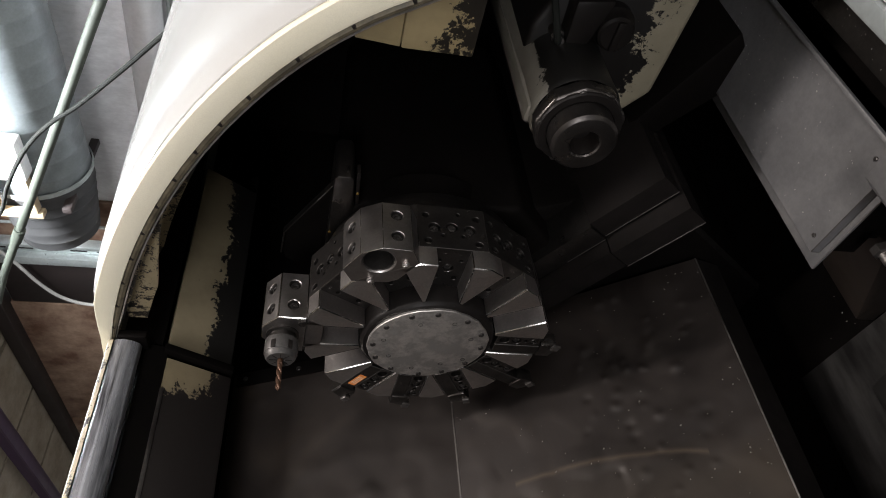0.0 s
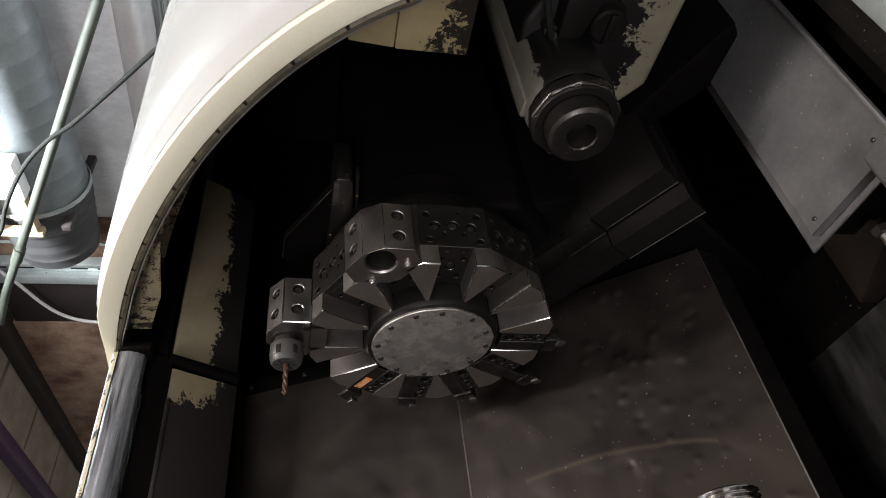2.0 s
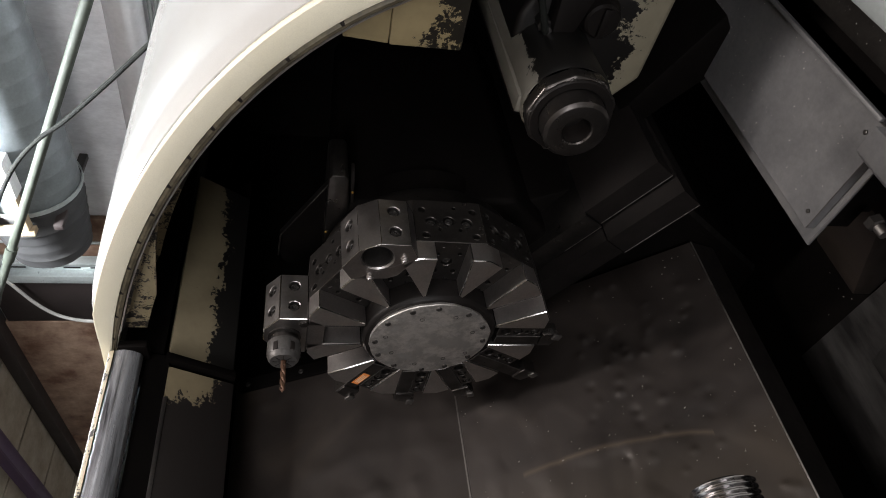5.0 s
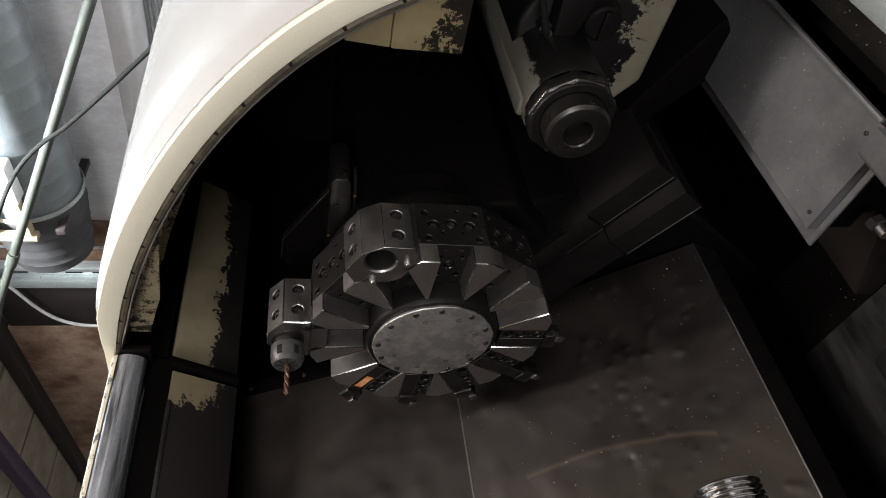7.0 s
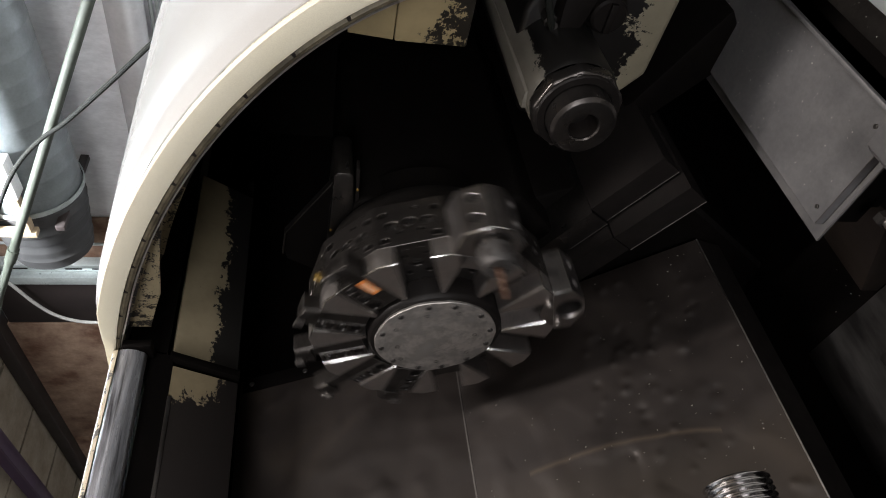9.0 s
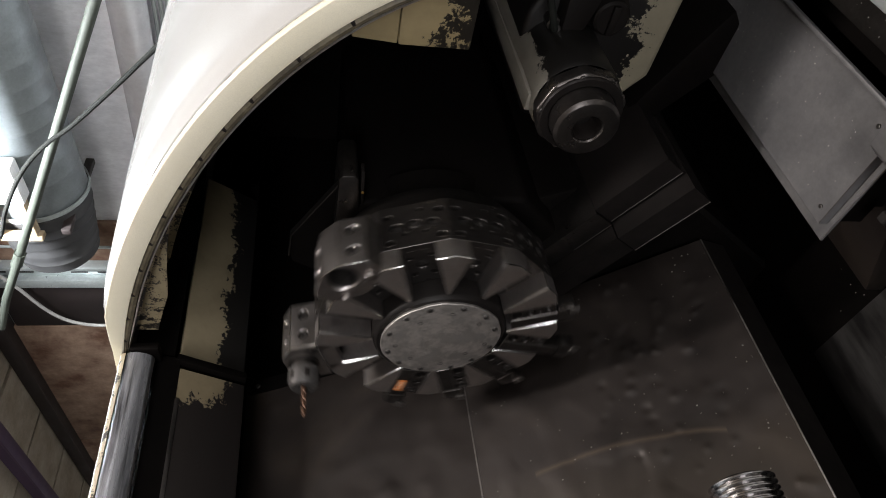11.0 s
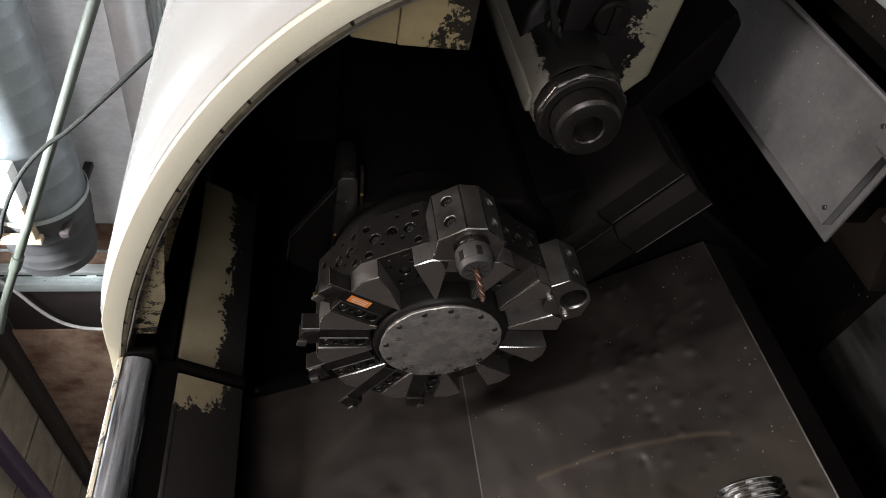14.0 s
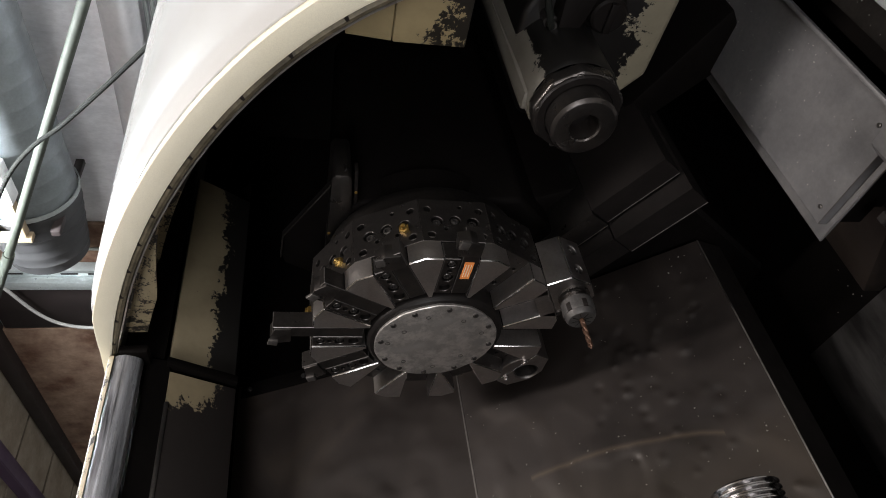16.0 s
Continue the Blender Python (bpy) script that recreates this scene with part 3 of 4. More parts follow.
def make_bed():
    bed = thing("slant_bed", "oily cast slant bed, blackened for shade, with stepped steel way covers", "lathe bed", kind="structure")
    u, v = Vector((0.826, 0.563)), Vector((-0.563, 0.826))
    def slab(name, origin, u0, u1, v0, v1, x0, x1, mat, bev=0.003, label=""):
        o = Vector(origin)
        out = [tuple(o + u * a + v * b) for a, b in ((u0, v0), (u1, v0), (u1, v1), (u0, v1))]
        part(name, soften(bm_prism(out, x0, x1), bev, 1, 20, True) if bev else bm_prism(out, x0, x1), mat, bed, label, edge=STEEL_DARK)
    slab("way_cover", (0.739, 0.870), 0.0, 0.168, 0.0, 0.060, 0.745, 1.9, OILSTEEL_SHADED, 0.0, "dark steel way cover")
    slab("way_cover", (0.739, 0.870), 0.171, 0.40, 0.0, 0.060, 0.748, 1.9, OILSTEEL_SHADED, 0.0, "dark steel way cover")
    slab("way_cover", (0.739, 0.870), 0.004, 0.166, 0.068, 0.122, 0.784, 1.9, OILSTEEL_SHADED, 0.0, "dark steel way cover")
    slab("way_cover", (0.739, 0.870), 0.168, 0.40, 0.066, 0.118, 0.778, 1.9, STEEL_DARK, 0.0, "lighter steel way cover")
    slab("wiper_strip", (0.739, 0.870), 0.006, 0.40, -0.012, -0.001, 0.758, 0.80, RUBBER, 0.001, "rubber wiper")
    for u0, u1, v0, x in ((0.0, 0.168, 0.0, 0.745), (0.004, 0.166, 0.068, 0.784), (0.168, 0.26, 0.066, 0.778)):
        slab("bright_edge", (0.739, 0.870), u0, u1, v0 - 0.0004, v0 + 0.0014, x - 0.0006, x + 0.003, STEEL, 0.0, "rubbed bright edge")
    slab("casting", (0.80, 0.86), 0.0, 0.7, -0.5, 0.0, 0.84, 2.0, SHADE_CASTING, 0.01, "rough oily bed casting")
    # end of the working space: black sheets stand in for its deep shade
    tagged(part("bulkhead", bm_box((1.95, 0.30, 0.0), (2.0, 1.62, 1.93)), SHADE_CASTING), "bulkhead at the tailstock end, shade in its black colour", "bulkhead", kind="structure")
    tagged(part("rear_wall", bm_box((-1.0, 1.62, 0.0), (2.16, 1.66, 1.93)), SHADE_CASTING), "rear wall of the lathe, shade in its black colour", "machine wall", kind="structure")
    # raised front lip added to stop light leaking in behind the hood
    tagged(part("top_cover", bm_prism([(1.318, 1.93), (1.318, 1.986), (1.40, 2.006), (1.43, 1.965), (1.70, 1.96), (1.70, 1.93)], -1.0, 2.2), CREAM_DIMMED), "cream sheet top cover of the lathe with an added light-stop lip", "machine cover", kind="structure")
    tagged(part("headstock_wall", bm_prism([(0.30, 0.0), (0.30, 0.95), (1.66, 1.62), (1.66, 0.0)], -1.04, -1.0), SHADE_CASTING), "black wall at the headstock end, out of view", "machine wall", kind="structure")
    # added out of view to shade the turret's rear wedges and the plates
    tagged(part("headstock_light_block", bm_prism([(0.42, 0.60), (0.42, 1.40), (0.55, 1.62), (1.15, 1.71), (1.15, 0.60)], -0.42, -0.38, 0.004), SHADE_CASTING), "unseen black wall added to keep side light off the turret", "machine wall", kind="structure")
    tagged(part("end_panel", bm_prism([(y, z) for y, z in offset(ARCH, 0.03)] + [(1.66, 1.96), (1.66, 0.0), (0.245, 0.0)], 2.16, 2.19), CREAM_DIMMED), "cream sheet end panel of the lathe", "machine panel", kind="structure")


def make_front():
    tray = thing("front_tray", "dusty grey sheet steel tray inside the lathe front", "tray", kind="structure")
    part("top_sheet", soften(bm_box((0.556, 0.412, 0.8345), (1.94, 0.596, 0.850)), 0.001, 1, 20, True), GREYSHEET, tray, "dusty grey sheet", edge=MIDSTEEL)
    part("lower_sheet", soften(bm_box((0.546, 0.46, 0.829), (1.94, 0.623, 0.8335)), 0.0008, 1, 20, True), GREYSHEET, tray, "grey lower ledge sheet", edge=STEEL)
    # tray ends drawn black for the shade under the sheets
    part("dark_fold", bm_box((0.575, 0.47, 0.75), (0.59, 0.61, 0.828), 0.002), SHADE_CASTING, tray, "dark folded end")
    part("end_face", bm_box((0.60, 0.42, 0.70), (0.62, 0.60, 0.828), 0.002), SHADE_CASTING, tray, "dark end face")
    part("front_fold", bm_box((0.575, 0.404, 0.848), (1.94, 0.4115, 0.856), 0.002), GREYSHEET, tray, "upturned fold")
    scr = part("screw", bm_turn([(0, 0.0036), (0.002, 0.0036), (0.0026, 0.0024), (0.002, 0)], 10), BOLT, tray)
    scr.matrix_basis = pose(0.585, 0.435, 0.850, 0, -90, 0)
    again(scr, tray, pose(0.572, 0.575, 0.850, 0, -90, 0))
    sill = thing("door_sill", "dark steel lower door sill with swarf specks", "door sill", kind="structure")
    part("track", bm_box((-1.0, 0.318, 0.845), (1.94, 0.354, 0.880), 0.003), STEEL_DARK, sill, "dark steel sliding track")
    part("groove", bm_box((-1.0, 0.355, 0.80), (1.94, 0.403, 0.815)), SHADE_CASTING, sill, "groove of the sill, blackened for its shade")
    part("outer_strip", bm_box((-1.0, 0.285, 0.86), (1.94, 0.312, 0.90), 0.004), GALV, sill, "pale grey outer strip")
    part("front_apron", bm_box((-1.0, 0.262, 0.05), (2.2, 0.284, 0.89), 0.004), CREAM_DIMMED, sill, "cream sheet front apron")
    brk = thing("stop_bracket", "pale grey bent steel bracket with screws on the tray", "bracket")
    part("plate", bm_prism([(0.40, 0.852), (0.447, 0.852), (0.452, 0.868), (0.44, 0.884), (0.40, 0.886)], 0.40, 0.552, 0.002), GREYSHEET, brk, "bent grey plate")
    part("lip", bm_box((0.50, 0.446, 0.80), (0.548, 0.450, 0.866), 0.001), GREYSHEET, brk, "folded grey lip")
    b1 = part("screw", bm_screw(0.006, 0.005), STEEL, brk, "bright steel screw")
    b1.matrix_basis = pose(0.535, 0.451, 0.848, 0, 0, -90)
    again(b1, brk, pose(0.51, 0.451, 0.83, 0, 0, -90))
    pan = thing("swarf_pan", "dark oily swarf pan with scraped sheet bottom", "swarf pan", kind="structure")
    part("bottom", bm_box((-1.0, 0.30, 0.50), (1.9, 1.2, 0.515)), SHADE_CASTING, pan, "scraped dark sheet bottom")
    part("near_slope", bm_prism([(0.60, 0.62), (0.90, 0.52), (0.90, 0.516), (0.60, 0.61)], -1.0, 0.50, 0.001), SCRAPED, pan, "scraped grey slope sheet")
    part("scraped_sheet", bm_box((-1.0, 0.60, 0.5155), (0.60, 1.045, 0.519), 0.001), SCRAPED, pan, "scraped grey bottom sheet")
    part("cross_rib", bm_prism([(0.62, 0.66), (0.82, 0.56), (0.82, 0.52), (0.62, 0.52)], 0.60, 0.74, 0.003), PLATE, pan, "dented dark cross rib")
    part("front_wall", bm_box((-1.0, 0.405, 0.5), (0.56, 0.41, 0.80)), SHADE_CASTING, pan, "dark front side")
    bolt = thing("hex_bolt", "greasy hexagon bolt on the swarf pan frame", "bolt")
    part("head", bm_turn([(0.0, 0.014), (-0.012, 0.014), (-0.014, 0.011), (-0.014, 0)], 6, pose(0.536, 0.553, 0.775)), BOLT, bolt)
    part("shank", bm_turn([(0.0, 0.008), (-0.03, 0.008), (-0.03, 0)], 12, pose(0.536, 0.553, 0.775)), STEEL, bolt)


def make_tailstock():
    ts = thing("tailstock", "oily lathe tailstock with flaked paint and bored steel quill", "tailstock")
    ax = Matrix.Translation((0, 0.572, 1.183))
    part("quill", bm_turn([(0.80, 0.0525), (0.728, 0.0525), (0.7235, 0.048), (0.7225, 0.046), (0.7225, 0.0255), (0.725, 0.0235), (0.80, 0.021), (0.80, 0)], 48, ax), DRUM, ts, "dark turned steel quill with a taper bore")
    # black lining added for the shade deep in the bore
    part("bore_shade_lining", bm_turn([(0.7275, 0.0228), (0.7275, 0.0224), (0.797, 0.0200), (0.797, 0)], 32, ax), HOLE_SHADE, ts, "added black lining that draws the bore's shade")
    octo = [(0.0745 * math.cos(a), 0.0745 * math.sin(a)) for a in [radians(10 + 360 * k / 9) for k in range(9)]]
    fl = part("nose_flange", bm_prism(octo, 0.762, 0.79, 0.006, ax, 3), DRUM, ts, "dark steel nose flange")
    part("nose_ring", bm_turn([(0.757, 0.066), (0.757, 0.055), (0.77, 0.055), (0.77, 0.068), (0.76, 0.068)], 40, ax, True), OILSTEEL_SHADED, ts, "wiper ring")
    scr = None
    for k in range(5):
        a = radians(20 + 72 * k)
        m = ax @ Matrix.Translation((0.762, 0.0655 * math.cos(a), 0.0655 * math.sin(a)))
        if scr is None:
            scr = part("screw", bm_screw(0.0055, 0.003), BOLT, ts)
            scr.matrix_basis = m
        else:
            again(scr, ts, m)
    part("barrel", bm_turn([(0.79, 0.07), (0.80, 0.074), (0.87, 0.073), (0.95, 0.075), (1.3, 0.078), (1.3, 0)], 40, ax), BARREL_TOPLIT, ts, "flaked painted barrel, lit top and dark underside in the paint")
    part("barrel_rib", bm_prism([(0.565, 1.235), (0.60, 1.232), (0.602, 1.262), (0.568, 1.262)], 0.80, 1.2, 0.006), BARREL_TOPLIT, ts, "flat machined rib")
    out = [(0.37, 1.20), (0.37, 0.99), (0.60, 0.992), (0.67, 1.05), (0.72, 1.12), (0.70, 1.21), (0.62, 1.25), (0.50, 1.255)]
    part("body", bm_prism(out, 0.925, 1.6, 0.012, None, 3), CHIP_TAIL_SHADED, ts, "flaked cream body casting with shade painted towards the barrel")
    part("base", bm_prism([(0.47, 0.87), (0.72, 1.0), (0.75, 0.96), (0.55, 0.80)], 0.95, 1.6, 0.006), SHADE_CASTING, ts, "dark base")
    part("cap", bm_turn([(0.93, 0.036), (0.905, 0.036), (0.90, 0.032), (0.885, 0.030), (0.881, 0.026), (0.881, 0)], 28, Matrix.Translation((0, 0.474, 1.128))), OILSTEEL_SHADED, ts, "round dark cap screw")
    part("cap_bar", bm_box((0.874, 0.449, 1.122), (0.882, 0.499, 1.134), 0.002), OILSTEEL_SHADED, ts)
    part("clamp_lug", bm_prism([(0.42, 1.145), (0.50, 1.165), (0.52, 1.205), (0.43, 1.21)], 0.885, 0.93, 0.008), OILSTEEL_SHADED, ts, "oily clamp lug")
    part("fitting", bm_turn([(0.93, 0.012), (0.90, 0.012), (0.898, 0.008), (0.885, 0.008), (0.885, 0)], 8, Matrix.Translation((0, 0.50, 1.215))), BOLT, ts, "small pipe fitting")
    part("hose", bm_rod(curve_points([(0.90, 0.50, 1.215), (0.87, 0.49, 1.225), (0.88, 0.45, 1.24), (0.95, 0.40, 1.25)], 6), 0.006), CABLE, ts, "thin black hose")
    box = thing("junction_box", "cream painted box with flaked corner under the hood", "box")
    part("case", bm_prism([(0.30, 1.335), (0.578, 1.335), (0.578, 1.459), (0.30, 1.459)], 0.93, 1.30, 0.004), CHIP_LIGHT, box)
    part("side_sheet", bm_prism([(0.43, 1.46), (0.578, 1.46), (0.572, 1.535), (0.47, 1.535)], 0.935, 0.955, 0.001), CHIP_LIGHT, box, "spotted cream side sheet")
    part("flap", bm_box((0.94, 0.38, 1.20), (0.97, 0.462, 1.336), 0.002), CHIP_LIGHT, box, "cream lower flap")
    tagged(part("thread_blank", bm_bar(), THREAD), "bright threaded steel bar held in the spindle", "workpiece")


def bm_bar():
    prof = [(0.178, 0), (0.178, 0.026), (0.1765, 0.0285)]
    x = 0.175
    while x > 0.0:
        prof += [(x, 0.0325), (x - 0.0010, 0.0325), (x - 0.0029, 0.0285), (x - 0.0038, 0.0285)]
        x -= 0.0058
    prof += [(-0.01, 0.031), (-1.005, 0.031), (-1.005, 0)]
    return bm_turn(prof, 48, Matrix.Translation((0, 0.572, 1.183)))


# ---- tool turret: its own x axis is the turning axis, x = 0 the face ----
SLOT, APO = 0.056, 0.214


def turn(deg):
    return Matrix.Rotation(radians(deg), 4, "X")


def make_turret():
    tt = thing("tool_turret", "twelve-station steel tool turret with drill, boring holder and turning tools", "tool turret", at=pose(0.6, 0.951, 1.367))
    core = APO - 0.012
    drum = [(core / math.cos(radians(15)) * math.cos(radians(17 + 30 * k)), core / math.cos(radians(15)) * math.sin(radians(17 + 30 * k))) for k in range(12)]
    part("drum", bm_prism(drum, 0.047, 0.128, 0.002), DRUM, tt, "dark steel turret drum")
    part("back_ring", bm_turn([(0.1285, 0.16), (0.1285, 0.205), (0.135, 0.205), (0.15, 0.20), (0.19, 0.185), (0.19, 0.16)], 48, None, True), STEEL_DARK, tt, "turned rear ring")
    part("hub", bm_turn([(0.0355, 0.1205), (0.004, 0.1205), (-0.001, 0.1185), (-0.004, 0.1145), (-0.004, 0)], 64), OILSTEEL_SHADED, tt, "dark round hub")
    disc = bm_turn([(-0.0035, 0.1075), (-0.0080, 0.1085), (-0.0095, 0.1075), (-0.0100, 0.1045), (-0.0100, 0)], 120)
    for v in disc.verts:
        q = math.hypot(v.co.y, v.co.z)
        if q > 0.1:
            ang = math.atan2(v.co.z, v.co.y)
            k = 1 - 0.006 * (math.sin(5 * ang + 1) + math.sin(11 * ang) + 0.7 * math.sin(23 * ang + 2)) * (1 if math.sin(2 * ang + 0.5) > -0.3 else 0.3)
            v.co.y, v.co.z = v.co.y * k, v.co.z * k
    cover = part("cover_plate", disc, COVER, tt, "stained round steel cover plate with a nibbled edge")
    scr = part("screw", bm_screw(0.0052, 0.0025), BOLT, cover, "small socket screw")
    scr.matrix_basis = Matrix.Translation((-0.0098, 0.098, 0))
    for k in range(1, 12):
        again(scr, cover, turn(30 * k + (4 if k % 3 else 0)) @ Matrix.Translation((-0.0098, 0.098, 0)))
    pit = part("plug", bm_ringhole(0.0035, 0.002), HOLE_SHADE, cover, "small filled hole")
    pit.matrix_basis = turn(12) @ Matrix.Translation((-0.010, 0.08, 0))
    for a, r in ((60, 0.075), (100, 0.082), (160, 0.07), (205, 0.08), (250, 0.078), (300, 0.085), (330, 0.07)):
        again(pit, cover, turn(a) @ Matrix.Translation((-0.010, r, 0)))
    # raised wedges between the slots
    t15 = math.tan(radians(15))
    tb = lambda r: r * t15 - SLOT / 2 / math.cos(radians(15))
    ri = (0.0035 + SLOT / 2 / math.cos(radians(15))) / t15
    ro = (APO - 0.0005 + SLOT / 2 * t15) / (math.cos(radians(15)) + math.sin(radians(15)) * t15)
    wedge_out = [(ri, -tb(ri)), (ro, -tb(ro)), (APO / math.cos(radians(15)) - 0.0006, 0), (ro, tb(ro)), (ri, tb(ri))]
    # bright bevels draw worn edges and the highlights along them
    wedge = part("wedge", soften(bm_prism(wedge_out, 0.0, 0.0475), 0.0016, 1, 40, True), STEEL, tt, "machined steel wedge between slots", edge=STEEL_BRIGHT)
    wedge.matrix_basis = turn(17)
    for k in range(1, 12):
        again(wedge, tt, turn(17 + 30 * k))
    # the screwed flats round the drum and the floors of the free slots
    head = part("bolt", bm_screw(0.0070, 0.0050), BOLT, tt, "black socket cap screw sunk in its counterbore")
    half = APO * t15
    flat = [(core - 0.001, -core * t15), (APO, -half), (APO, half), (core - 0.001, core * t15)]
    spots = [(0.083, 0.0, 0.0095, 0.007), (0.080, 0.030, 0.0095, 0.009), (0.080, -0.030, 0.0095, 0.009), (0.105, 0.043, 0.0062, 0.010), (0.105, -0.043, 0.0062, 0.010),
             (0.050, 0.042, 0.0066, 0.010), (0.050, -0.042, 0.0066, 0.010), (0.064, 0.017, 0.0036, 0.008), (0.064, -0.017, 0.0036, 0.008), (0.112, 0.012, 0.0036, 0.008)]
    floor_line = [(0.118, -SLOT / 2), (APO - 0.001, -SLOT / 2), (APO - 0.001, SLOT / 2), (0.118, SLOT / 2)]
    floor_holes = [(0.166, 0.0, 0.0092, 0.008), (0.205, 0.013, 0.0042, 0.008), (0.205, -0.013, 0.0042, 0.008), (0.186, 0.018, 0.0036, 0.008), (0.184, -0.018, 0.0036, 0.008), (0.142, 0.016, 0.0050, 0.008), (0.142, -0.016, 0.0050, 0.008)]
    station = slot_floor = blank = None
    for s in range(2, 362, 30):
        if s not in (92, 152):
            if station is None:
                station = part("station_flat", bm_block(flat, 0.0365, 0.128, {1: spots}, (), 0.0008), DRUM, tt, "dark drilled flat of the turret", edge=STEEL_DARK, deep=HOLE_SHADE)
                station.matrix_basis = turn(s)
            else:
                again(station, tt, turn(s))
            for x, t, r, depth in spots[:3]:
                again(head, tt, turn(s) @ screw_on_side(flat, 1, x, t, depth))
        elif blank is None:
            blank = part("station_flat", bm_block(flat, 0.0365, 0.128, None, (), 0.0008), DRUM, tt, "dark flat under a tool holder", edge=STEEL_DARK)
            blank.matrix_basis = turn(s)
        else:
            again(blank, tt, turn(s))
        if s not in (272, 302, 332, 2, 32):
            if slot_floor is None:
                slot_floor = part("slot_floor", bm_block(floor_line, 0.0362, 0.0472, None, floor_holes, 0.0), DRUM, tt, "drilled dark floor of a free slot", edge=STEEL_DARK, deep=HOLE_SHADE)
                slot_floor.matrix_basis = turn(s)
            else:
                again(slot_floor, tt, turn(s))
            again(head, tt, turn(s) @ Matrix.Translation((0.0442, 0.166, 0)))
    head.matrix_basis = turn(62) @ screw_on_side(flat, 1, *spots[0][:2], spots[0][3])
    # boring bar holder
    def bolted(s, outline, name, label, places, front=()):
        sides = {i: [(x, off, 0.0098, 0.009) for j, x, off in places if j == i] for i, _, _ in places}
        h = part(name, bm_block(outline, 0.0, 0.094, sides, front, 0.0016), HOLDER, tt, label, edge=STEEL_BRIGHT, deep=HOLE_SHADE)
        h.matrix_basis = turn(s)
        for i, x, off in places:
            again(head, h, screw_on_side(outline, i, x, off, 0.009))
        return h
    block = [(0.2145, -0.056), (0.2145, 0.056), (0.247, 0.057), (0.271, 0.018), (0.271, -0.018), (0.247, -0.057)]
    apron = [(0.19, -0.006), (0.2143, -0.056), (0.2143, 0.056), (0.19, 0.012)]
    bh = bolted(152, block, "boring_holder", "machined steel boring bar holder block with open bore", [(i, x, 0.0) for i in (2, 4) for x in (0.027, 0.069)], [(0.2435, 0.0, 0.0245, 0.07)])
    part("apron", bm_prism(apron, 0.0, 0.012, 0.002), HOLDER, bh, "front apron of the holder")
    part("bore_sleeve", bm_turn([(0.004, 0.0243), (0.004, 0.0228), (0.069, 0.0228), (0.069, 0.0243)], 36, Matrix.Translation((0, 0.2435, 0)), True), BOLT, bh, "dark clamping sleeve in the bore")
    for r, t in ((0.207, -0.028), (0.222, 0.036)):
        n1 = part("nozzle", bm_turn([(0, 0.006), (-0.004, 0.006), (-0.005, 0.0042), (-0.007, 0.0036), (-0.007, 0)], 14, Matrix.Translation((0, r, t))), STEEL, bh, "bright coolant nozzle")
    # drill holder with collet chuck
    block2 = [(0.2145, -0.056), (0.2145, 0.047), (0.262, 0.047), (0.287, 0.014), (0.287, -0.018), (0.258, -0.056)]
    dh = bolted(92, block2, "drill_holder", "machined steel drill holder block", [(i, x, 0.0) for i in (1, 2, 4) for x in (0.027, 0.069)])
    part("apron", bm_prism([(0.186, -0.03), (0.2143, -0.045), (0.2143, 0.046), (0.186, 0.03)], 0.0, 0.02, 0.002), HOLDER, dh, "lower front of the holder")
    axis = Matrix.Translation((0, 0.252, -0.004))
    part("collar", bm_turn([(0.0, 0.0275), (-0.003, 0.0275), (-0.005, 0.0225), (-0.018, 0.0225), (-0.018, 0)], 32, axis), STEEL_DARK, dh, "dark turned collar")
    nut = part("collet_nut", bm_turn([(-0.015, 0.0255), (-0.016, 0.0275), (-0.038, 0.0275), (-0.040, 0.0266), (-0.040, 0)], 32, axis), NUT, dh, "slotted dark steel collet nut")
    ring = part("collet_face", bm_turn([(-0.0402, 0.0264), (-0.045, 0.0256), (-0.050, 0.022), (-0.050, 0.008), (-0.048, 0.0065), (-0.048, 0)], 32, axis), NUT, dh, "grey collet face")
    slit = part("collet_slit", bm_box((-0.0506, 0.0075, -0.0006), (-0.0485, 0.0185, 0.0006)), HOLE_SHADE, ring)
    slit.matrix_basis = axis
    for k in range(1, 8):
        again(slit, ring, axis @ turn(45 * k))
    slot = part("nut_slot", bm_box((-0.0405, 0.0225, -0.0042), (-0.025, 0.0280, 0.0042), 0.0008), HOLE_SHADE, nut, "spanner slot")
    slot.matrix_basis = axis
    for k in range(1, 6):
        again(slot, nut, axis @ turn(60 * k))
    part("drill", bm_drill(0.0045, 0.049, 0.106, axis), COPPER, dh, "bronze coated twist drill")
    plug = part("plug", bm_turn([(0, 0.008), (-0.003, 0.008), (-0.004, 0.006), (-0.003, 0)], 6, Matrix.Translation((0, 0.221, 0.034))), STEEL_DARK, dh, "hexagon plug")
    # turning tools in five slots
    for s, reach, mark in ((272, 0.245, False), (302, 0.278, False), (332, 0.25, False), (2, 0.242, False), (32, 0.252, True)):
        tool = part("turning_tool", soften(bm_box((0.002, 0.128, 0.0005), (0.034, reach, 0.0272)), 0.001, 1, 20, True), DRUM, tt, "black steel turning tool shank clamped in its slot", edge=MIDSTEEL)
        tool.matrix_basis = turn(s)
        part("tool_head", bm_prism([(reach - 0.03, -0.010), (reach - 0.001, -0.014), (reach + 0.004, 0.004), (reach - 0.004, 0.026), (reach - 0.03, 0.0262)], -0.002, 0.024, 0.0015), DRUM, tool, "tool head")
        part("insert", bm_prism([(reach - 0.008, -0.0145), (reach + 0.008, -0.012), (reach + 0.005, 0.002), (reach - 0.010, 0.0)], -0.0065, -0.0018, 0.0008), MIDSTEEL, tool, "grey cutting insert")
